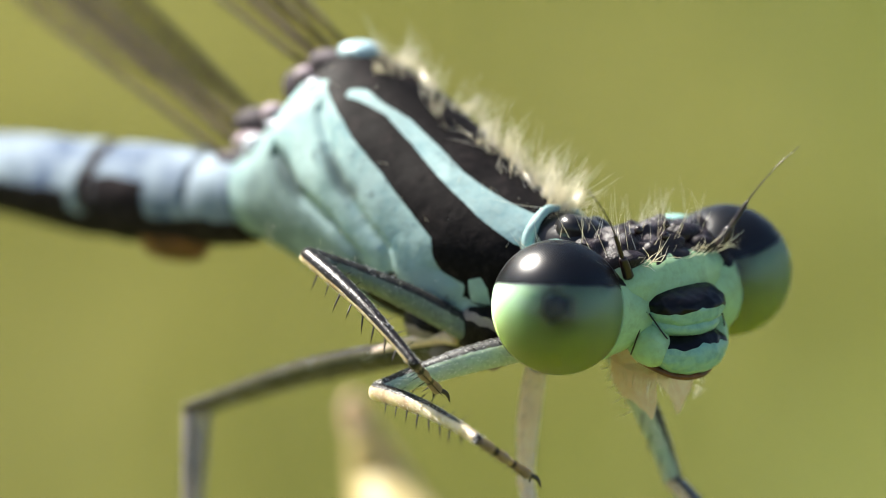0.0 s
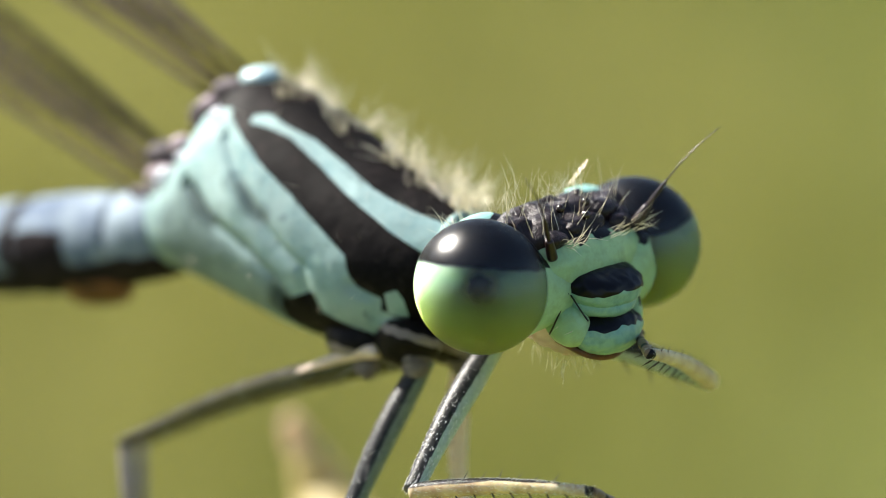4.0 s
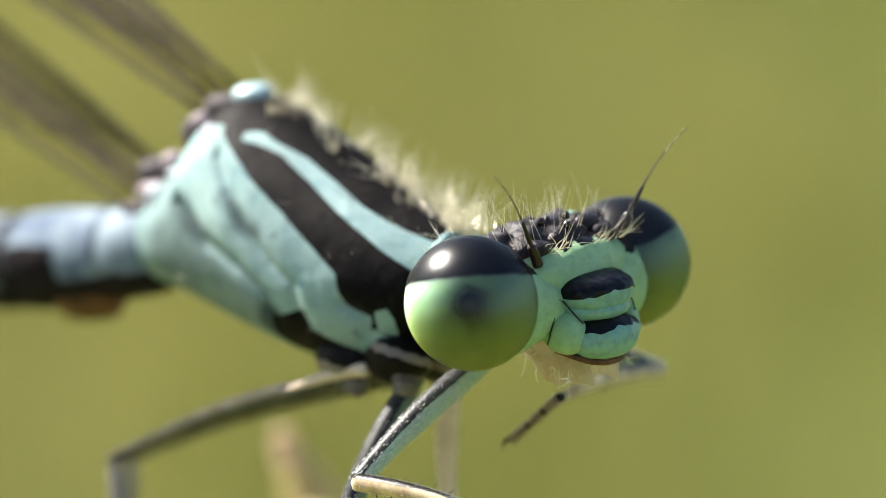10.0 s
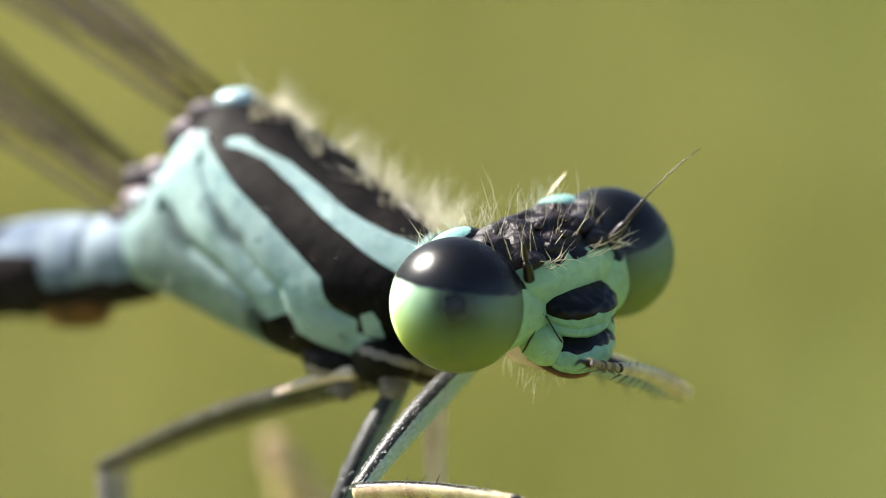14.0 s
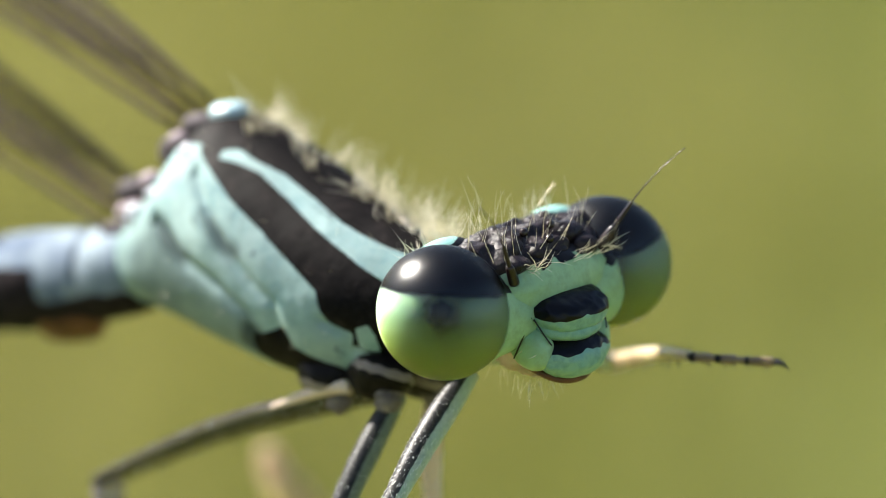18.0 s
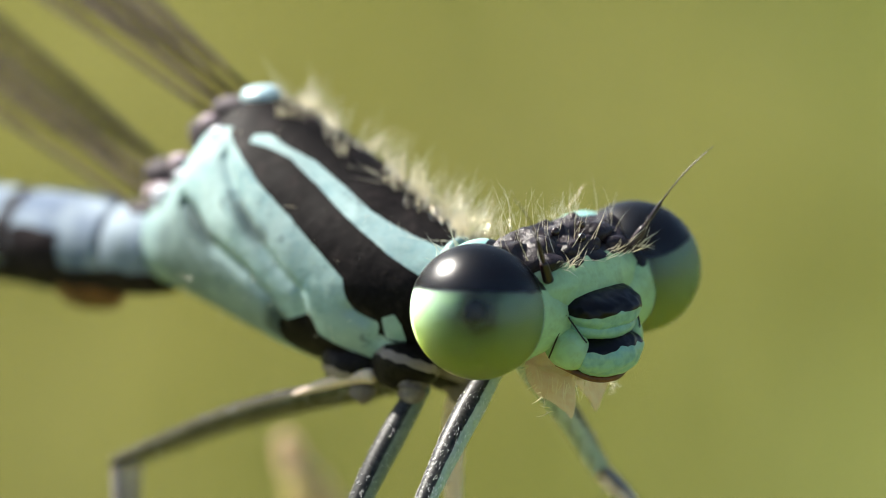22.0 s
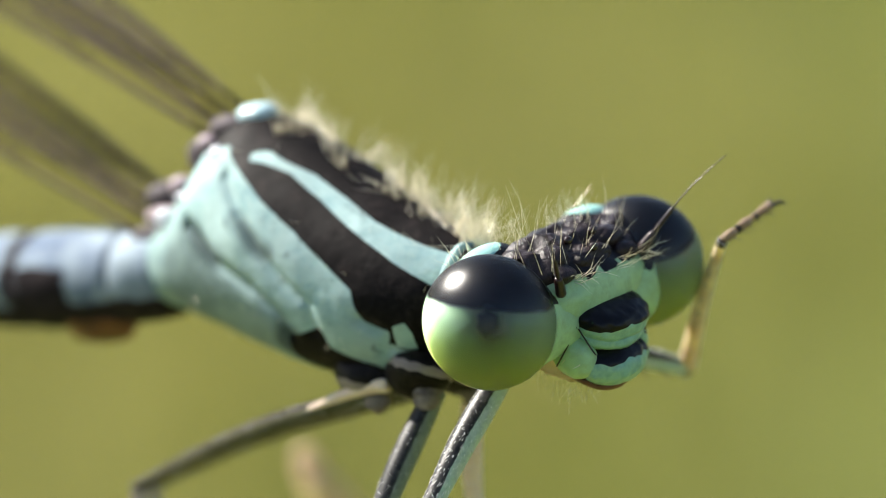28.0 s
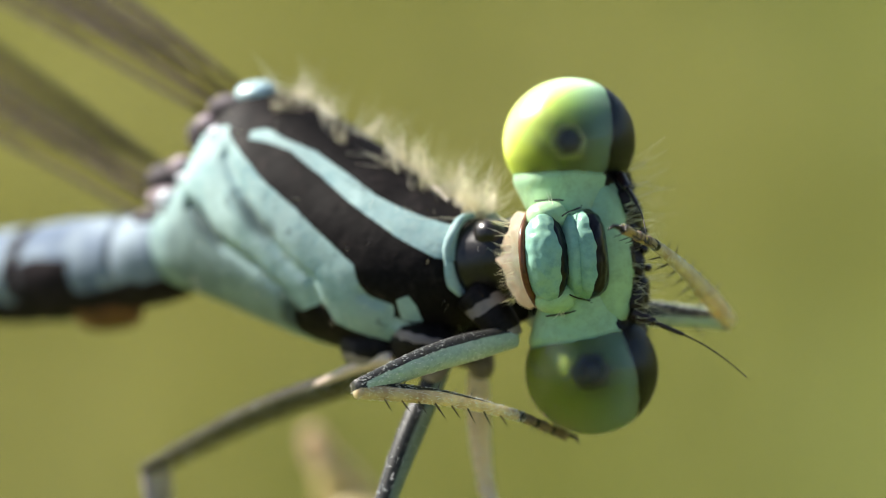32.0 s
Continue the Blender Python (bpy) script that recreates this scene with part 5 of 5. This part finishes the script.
LEFT_LEG = [
    (0, 1.72, 2.31, -2.79, 2.43, 0.46, -3.62, 2.88, 1.29, -4.06),
    (0.5, 1.93, 2.33, -2.64, 2.59, 0.45, -3.43, 3.04, 1.28, -3.88),
    (1, 2.05, 2.31, -2.55, 2.74, 0.45, -3.37, 3.20, 1.28, -3.81),
    (1.5, 2.40, 2.66, -1.65, 3.07, 0.81, -2.53, 3.53, 1.65, -2.97),
    (1.55, 2.39, 2.71, -1.55, 3.10, 0.70, -1.85, 3.98, 1.08, -2.27),
    (1.6, 2.27, 2.89, -1.41, 3.02, 0.89, -1.14, 4.03, 0.80, -1.41),
    (1.7, 2.15, 2.99, -1.42, 2.62, 0.96, -0.91, 3.50, 1.54, -0.91),
    (1.8, 1.81, 2.75, -2.38, 2.14, 0.72, -3.03, 2.38, 1.66, -3.44),
    (2, 1.97, 3.17, -1.10, 2.60, 1.42, -0.01, 3.35, 2.14, 0.09),
    (2.2, 2.04, 3.10, -1.28, 2.95, 1.32, -0.51, 4.00, 1.24, -0.46),
    (2.4, 2.04, 3.10, -1.34, 2.74, 1.26, -0.46, 3.54, 1.85, -0.09),
    (2.5, 2.04, 3.08, -1.43, 2.77, 1.23, -0.62, 3.73, 1.63, -0.50),
    (2.567, 2.16, 2.95, -1.56, 2.69, 0.95, -0.94, 3.69, 0.74, -0.70),
    (2.633, 2.22, 2.85, -1.67, 2.57, 0.77, -1.22, 2.79, -0.22, -0.98),
    (2.7, 2.23, 2.81, -1.75, 2.39, 0.69, -1.46, 2.11, -0.31, -1.32),
    (2.85, 2.66, 2.13, -1.80, 2.36, 0.01, -1.64, 2.24, 0.01, -0.60),
    (3, 2.84, 1.34, -1.75, 2.09, -0.68, -1.73, 2.13, 0.33, -1.42),
    (3.3, 2.55, 2.00, -2.13, 1.95, -0.02, -1.70, 2.17, 0.96, -1.39),
    (3.6, 2.39, 2.18, -2.26, 1.87, 0.20, -1.62, 2.18, 1.16, -1.36),
    (4, 2.84, 1.44, -1.73, 2.09, -0.54, -1.39, 1.98, 0.48, -1.16),
    (4.033, 2.82, 1.69, -1.73, 2.07, -0.30, -1.39, 2.39, -0.30, -0.39),
    (4.067, 2.76, 1.94, -1.72, 2.02, -0.05, -1.39, 2.10, -1.09, -1.24),
    (4.133, 2.50, 2.53, -1.66, 2.31, 0.42, -1.25, 3.36, 0.39, -1.24),
    (4.2, 2.06, 3.04, -1.53, 2.42, 0.97, -1.06, 3.31, 1.52, -1.12),
    (4.3, 2.45, 2.52, -1.78, 2.08, 0.48, -1.23, 3.13, 0.46, -1.17),
    (4.4, 2.67, 1.92, -1.97, 1.52, 0.20, -1.37, 1.62, -0.82, -1.14),
    (4.5, 2.71, 1.45, -2.06, 0.98, 0.32, -1.49, 0.60, -0.64, -1.28),
    (4.833, 2.70, 1.93, -1.89, 1.62, 0.25, -1.09, 1.60, -0.68, -0.61),
    (5.167, 2.51, 2.53, -1.62, 2.32, 0.61, -0.68, 3.14, 0.81, -0.06),
    (5.5, 2.11, 3.04, -1.31, 2.73, 1.22, -0.35, 3.46, 1.91, -0.04),
    (6.5, 1.77, 2.60, -2.55, 2.38, 0.70, -3.35, 2.79, 1.54, -3.83),
    (7, 1.76, 2.62, -2.54, 2.37, 0.71, -3.31, 2.78, 1.55, -3.79),
    (9, 1.80, 2.54, -2.58, 2.42, 0.63, -3.37, 2.83, 1.47, -3.85),
    (9.6, 1.80, 2.55, -2.57, 2.41, 0.64, -3.35, 2.82, 1.48, -3.83),
    (9.7, 1.80, 2.56, -2.56, 2.42, 0.65, -3.34, 2.83, 1.49, -3.82),
    (9.775, 2.16, 2.71, -2.03, 2.75, 0.68, -2.38, 3.59, 1.07, -2.88),
    (9.85, 2.29, 2.87, -1.35, 2.90, 0.81, -1.29, 3.89, 0.73, -1.64),
    (9.925, 2.43, 2.71, -1.40, 2.13, 0.59, -1.51, 2.54, 1.10, -2.32),
    (10, 2.45, 2.68, -1.42, 1.27, 0.90, -1.69, 0.72, 1.63, -2.22),
    (10.2, 2.42, 2.63, -1.67, 1.90, 0.54, -1.67, 1.69, 1.52, -1.99),
    (10.3, 2.40, 2.74, -1.44, 2.47, 0.63, -1.01, 2.80, 1.62, -1.16),
    (10.4, 2.24, 2.95, -1.18, 2.90, 1.09, -0.33, 3.65, 1.82, -0.26),
    (10.5, 2.36, 2.76, -1.51, 2.59, 0.71, -0.91, 3.07, 1.64, -0.80),
    (10.6, 2.30, 2.83, -1.48, 2.63, 0.77, -0.95, 3.57, 1.24, -0.82),
    (10.7, 2.13, 3.01, -1.42, 2.59, 0.97, -0.91, 3.63, 0.90, -0.81),
    (10.85, 2.76, 2.08, -1.55, 2.52, -0.04, -1.23, 3.01, -0.95, -1.08),
    (11, 2.89, 1.18, -1.56, 1.95, -0.75, -1.43, 1.51, -1.70, -1.35),
    (11.2, 2.86, 1.72, -1.57, 1.94, -0.22, -1.42, 1.53, -1.18, -1.32),
    (11.5, 2.34, 2.83, -1.29, 1.77, 0.76, -1.18, 1.38, -0.21, -1.15),
    (11.567, 2.36, 2.81, -1.28, 2.17, 0.69, -1.02, 2.02, -0.34, -1.20),
    (11.633, 2.33, 2.85, -1.27, 2.50, 0.75, -0.86, 3.27, 1.24, -1.36),
    (11.7, 2.23, 2.95, -1.26, 2.78, 0.95, -0.68, 3.37, 1.77, -0.95),
    (12, 2.19, 2.96, -1.37, 2.83, 0.95, -0.96, 3.71, 1.48, -0.69),
    (12.3, 2.20, 2.99, -1.05, 2.86, 1.07, -0.36, 3.65, 1.66, 0.01),
    (12.4, 2.42, 2.75, -1.25, 2.67, 0.71, -0.62, 3.26, 0.28, 0.14),
    (12.5, 2.50, 2.62, -1.42, 2.35, 0.56, -0.82, 2.19, -0.38, -0.39),
    (12.7, 2.74, 1.18, -2.00, 2.00, -0.77, -1.45, 1.62, -1.71, -1.19),
    (13, 2.65, 2.04, -1.92, 2.01, -0.00, -1.68, 1.12, -0.52, -1.88),
    (13.3, 2.67, 2.41, -1.09, 2.06, 0.35, -1.04, 1.67, -0.63, -1.02),
    (13.5, 2.92, 1.19, -1.43, 1.90, -0.70, -1.59, 1.31, -1.57, -1.68),
    (13.7, 2.71, 2.33, -1.17, 2.19, 0.29, -1.61, 1.71, -0.64, -1.66),
    (14, 2.82, 1.73, -1.67, 2.02, -0.23, -1.34, 1.64, -1.21, -1.25),
    (14.067, 2.76, 2.05, -1.57, 2.35, -0.01, -1.15, 2.43, -1.06, -1.13),
    (14.133, 2.59, 2.48, -1.42, 2.55, 0.39, -0.92, 3.59, 0.33, -1.07),
    (14.2, 2.28, 2.90, -1.26, 2.62, 0.87, -0.66, 3.51, 1.39, -0.81),
    (14.5, 2.43, 2.75, -1.00, 2.76, 0.79, -0.20, 3.73, 1.08, 0.07),
    (15.5, 2.39, 2.80, -1.03, 2.82, 0.79, -0.39, 3.60, 1.49, -0.28),
    (16.5, 2.18, 2.97, -0.68, 2.62, 1.03, 0.13, 3.46, 1.56, 0.49),
    (16.567, 2.67, 2.41, -0.96, 3.05, 0.42, -0.23, 3.86, 0.40, 0.43),
    (16.633, 2.90, 1.72, -1.29, 3.24, -0.30, -0.62, 3.38, -1.10, 0.05),
    (16.7, 2.90, 1.19, -1.55, 3.19, -0.84, -0.91, 2.90, -1.75, -0.48),
    (16.733, 2.91, 1.49, -1.47, 3.40, -0.53, -0.93, 3.50, -1.37, -0.31),
    (16.767, 2.85, 1.92, -1.37, 3.54, -0.06, -0.92, 4.44, 0.28, -0.50),
    (16.8, 2.66, 2.41, -1.25, 3.59, 0.50, -0.88, 4.32, 1.26, -0.83),
    (17, 2.19, 2.99, -0.87, 2.70, 1.12, 0.07, 3.70, 1.38, 0.24),
    (17.2, 2.29, 2.90, -0.84, 2.96, 0.88, -0.51, 3.38, 1.82, -0.70),
    (17.35, 2.24, 2.92, -0.71, 2.77, 0.95, -0.05, 3.58, 1.60, 0.13),
    (17.5, 2.06, 3.05, -0.61, 2.50, 1.21, 0.43, 3.40, 1.45, 0.91),
    (17.65, 2.64, 2.45, -0.91, 2.66, 0.60, 0.18, 3.18, -0.07, 0.80),
    (17.8, 2.87, 1.88, -1.23, 2.49, 0.14, -0.03, 2.25, -0.84, 0.26),
    (17.9, 2.65, 2.43, -1.23, 2.86, 0.39, -0.58, 3.55, -0.39, -0.40),
    (18, 2.14, 3.03, -1.21, 2.94, 1.04, -1.13, 3.97, 1.23, -1.22),
    (18.3, 1.87, 2.72, -2.36, 2.46, 0.80, -3.11, 2.88, 1.64, -3.59),
    (18.5, 1.81, 2.81, -2.31, 2.45, 0.90, -3.06, 2.87, 1.74, -3.54),
    (19, 1.75, 2.71, -2.46, 2.39, 0.80, -3.21, 2.81, 1.64, -3.68),
    (23.3, 1.73, 2.73, -2.46, 2.36, 0.81, -3.22, 2.78, 1.65, -3.69),
    (23.5, 1.77, 2.71, -2.45, 2.39, 0.80, -3.21, 2.81, 1.64, -3.68),
    (23.6, 2.06, 3.10, -1.03, 2.88, 1.47, 0.10, 3.78, 1.94, 0.37),
    (23.7, 2.12, 3.06, -1.19, 2.69, 1.03, -0.76, 3.51, 1.59, -1.10),
    (23.8, 2.06, 3.08, -1.34, 2.35, 0.98, -1.63, 2.76, 1.51, -2.44),
    (24, 2.17, 3.01, -1.14, 2.79, 0.95, -1.17, 3.08, 1.74, -1.80),
    (24.2, 2.15, 3.03, -1.18, 2.92, 1.03, -1.27, 3.29, 1.94, -1.64),
    (24.3, 1.95, 3.18, -1.20, 2.41, 1.10, -1.50, 3.05, 1.62, -2.15),
    (24.367, 2.16, 2.98, -1.42, 2.25, 0.84, -1.54, 2.95, 0.76, -2.32),
    (24.433, 2.29, 2.79, -1.63, 2.02, 0.66, -1.57, 2.08, -0.36, -1.79),
    (24.5, 2.34, 2.66, -1.81, 1.70, 0.62, -1.56, 1.43, -0.38, -1.41),
    (24.833, 2.30, 2.78, -1.64, 2.09, 0.69, -1.16, 2.21, -0.28, -0.77),
    (25.167, 2.19, 2.95, -1.44, 2.40, 0.93, -0.73, 3.28, 1.10, -0.18),
    (25.5, 2.00, 3.14, -1.23, 2.63, 1.31, -0.29, 3.36, 2.01, 0.01),
    (26.5, 2.01, 3.11, -1.34, 2.47, 1.07, -0.85, 3.01, 1.67, -1.53),
    (26.7, 2.02, 3.11, -1.33, 2.75, 1.25, -0.54, 3.25, 2.16, -0.69),
    (27, 2.08, 3.03, -1.51, 2.85, 1.24, -0.61, 3.48, 2.07, -0.51),
    (27.4, 2.09, 3.07, -1.22, 2.87, 1.39, -0.14, 3.85, 1.31, 0.23),
    (28, 2.51, 2.61, -1.40, 2.89, 1.02, 0.00, 3.57, 1.71, 0.42),
    (28.45, 2.10, 3.06, -1.30, 2.84, 1.04, -1.37, 2.43, 1.80, -0.77),
    (28.6, 2.07, 3.09, -1.26, 2.81, 1.43, -0.11, 3.81, 1.36, 0.21),
    (28.7, 2.44, 2.74, -1.16, 2.94, 1.00, -0.00, 3.73, 1.46, 0.51),
    (28.8, 2.64, 2.46, -1.05, 2.94, 0.74, 0.19, 3.17, 1.64, 0.68),
    (28.867, 2.84, 1.96, -1.29, 2.67, 0.06, -0.30, 2.69, 0.65, 0.57),
    (28.933, 2.90, 1.50, -1.52, 2.24, -0.43, -0.82, 1.77, -1.27, -0.41),
    (29, 2.87, 1.17, -1.71, 2.09, -0.74, -1.10, 2.02, -1.79, -1.07),
    (29.2, 2.79, 1.69, -1.80, 0.98, 0.54, -1.69, 0.41, -0.34, -1.74),
    (29.7, 2.35, 2.76, -1.57, 1.71, 0.71, -1.71, 1.32, -0.26, -1.80),
    (29.8, 2.33, 2.82, -1.43, 2.22, 0.68, -1.62, 1.93, -0.20, -2.12),
    (29.9, 2.24, 2.94, -1.27, 2.67, 0.85, -1.49, 2.92, 1.25, -2.43),
    (30, 2.08, 3.09, -1.10, 3.03, 1.18, -1.36, 3.39, 2.00, -1.92),
    (30.1, 2.01, 3.13, -1.18, 2.59, 1.07, -1.01, 3.42, 1.55, -1.44),
    (30.4, 1.84, 3.25, -1.03, 2.91, 1.62, -0.13, 3.61, 2.35, 0.16),
    (30.5, 2.20, 2.95, -1.40, 2.74, 0.88, -1.62, 2.67, 0.88, -0.49),
    (30.6, 2.80, 1.17, -1.85, 2.27, -0.86, -1.39, 1.94, -1.85, -1.24),
    (30.667, 2.67, 1.81, -2.04, 2.87, -0.33, -2.00, 2.83, -1.38, -2.01),
    (30.733, 2.20, 2.62, -2.10, 3.23, 0.79, -2.56, 4.06, 1.23, -3.04),
    (30.8, 1.53, 3.19, -1.96, 3.13, 2.01, -2.79, 3.73, 2.81, -3.12),
    (30.9, 2.03, 3.12, -1.12, 2.82, 1.22, -0.50, 3.79, 1.62, -0.51),
    (31, 1.72, 3.32, -1.11, 2.21, 1.38, -0.31, 2.88, 2.16, -0.11),
    (31.2, 1.71, 3.32, -1.13, 2.80, 1.92, 0.09, 3.68, 2.49, 0.17),
    (31.4, 1.44, 3.43, -1.13, 2.22, 1.75, -0.04, 3.23, 1.68, 0.24),
    (31.5, 1.82, 3.26, -1.16, 2.47, 1.22, -0.99, 3.23, 1.85, -1.36),
    (31.567, 2.09, 3.08, -1.18, 2.32, 0.98, -0.75, 3.29, 1.08, -1.13),
    (31.633, 2.30, 2.89, -1.19, 2.09, 0.87, -0.51, 2.18, -0.17, -0.40),
    (31.7, 2.42, 2.76, -1.20, 1.79, 0.93, -0.27, 1.47, -0.04, -0.01),
    (31.75, 2.33, 2.86, -1.20, 2.41, 0.78, -0.66, 2.32, 0.37, 0.30),
    (31.8, 2.11, 3.06, -1.18, 2.91, 1.07, -1.08, 3.11, 1.68, -0.25),
    (31.9, 2.65, 2.43, -1.25, 2.64, 0.35, -0.72, 2.45, -0.05, 0.24),
    (32, 2.88, 1.84, -1.28, 2.06, 0.07, -0.37, 1.66, -0.87, -0.15),
]
MIDDLE_HIP = (-0.280, 1.304, -1.480)
MIDDLE_LEG = [
    (0, -2.46, 1.15, -0.63, -1.25, -0.45, -1.64, -0.89, 0.41, -2.00),
    (0.05, -2.42, 0.43, -0.82, -0.88, 0.39, -2.59, -0.51, 1.20, -3.04),
    (0.1, -2.25, 0.10, -1.04, -1.57, 1.79, -2.36, -1.22, 2.59, -2.87),
    (0.2, -2.42, 0.60, -1.48, -2.33, 2.37, -3.01, -1.94, 3.17, -3.47),
    (0.3, -2.45, 0.80, -1.89, -2.31, 2.66, -3.20, -1.90, 3.41, -3.71),
    (0.4, -2.14, 0.60, -2.43, -1.85, 2.59, -3.63, -1.44, 3.34, -4.15),
    (0.55, -1.65, 0.60, -2.97, -1.18, 2.43, -4.38, -0.71, 3.18, -4.83),
    (1, -1.22, 0.70, -3.43, -0.88, 2.37, -5.04, -0.38, 3.12, -5.48),
    (32, -1.22, 0.70, -3.43, -0.88, 2.37, -5.04, -0.38, 3.12, -5.48),
]
# the way in which each antenna points, in the head's space
REST = ((0.04, -0.57, 1.01), (0.18, 0.55, 1.00))
FEELERS = (
    [(0, REST[0]), (31.88, REST[0]), (31.94, (0.75, 0.05, 0.75)), (32, (1.0, 0.70, 0.25))],
    [(0, REST[1]), (23.6, REST[1]), (24, (0.20, 0.55, 0.95)), (24.5, REST[1]), (30.8, REST[1]), (31, (0.45, 0.30, 1.0)), (31.3, REST[1]), (32, REST[1])],
)


def motions():
    walk(skull, [(t, pose(x * MM, y * MM, z * MM, rx, ry, rz)) for t, x, y, z, rx, ry, rz in HEAD])
    for name, leg, hip, rows in (("right", right_leg, RIGHT_HIP, RIGHT_LEG), ("left", left_leg, LEFT_HIP, LEFT_LEG), ("middle", middle_leg, MIDDLE_HIP, MIDDLE_LEG)):
        thigh = {"right": 2.1, "left": 2.25, "middle": 2.25}[name]
        walk(leg[0], [(r[0], limb(Vector(r[1:4]) + (Vector(hip) - Vector(r[1:4])).normalized() * thigh, r[1:4])) for r in rows])
        walk(leg[1], [(r[0], limb(r[1:4], r[4:7])) for r in rows])
        walk(leg[2], [(r[0], limb(r[4:7], r[7:10])) for r in rows])
    walk(tail, [(t, Matrix.Translation(Vector(TAIL_ROOT) * MM) @ Matrix.Rotation(radians(-up), 4, Vector(RIGHT))) for t, up in TAIL_UP])
    for (feeler, base), rows in zip(antennae, FEELERS):
        walk(feeler, [(t, Matrix.Translation(Vector(base) * MM) @ Vector(way).to_track_quat("Z", "X").to_matrix().to_4x4()) for t, way in rows])
    for palp, (x, y, z) in palps:
        walk(palp, [(t, pose(x * MM, y * MM, z * MM, 0, shut, 0)) for t, shut in LIP_SHUT])


motions()
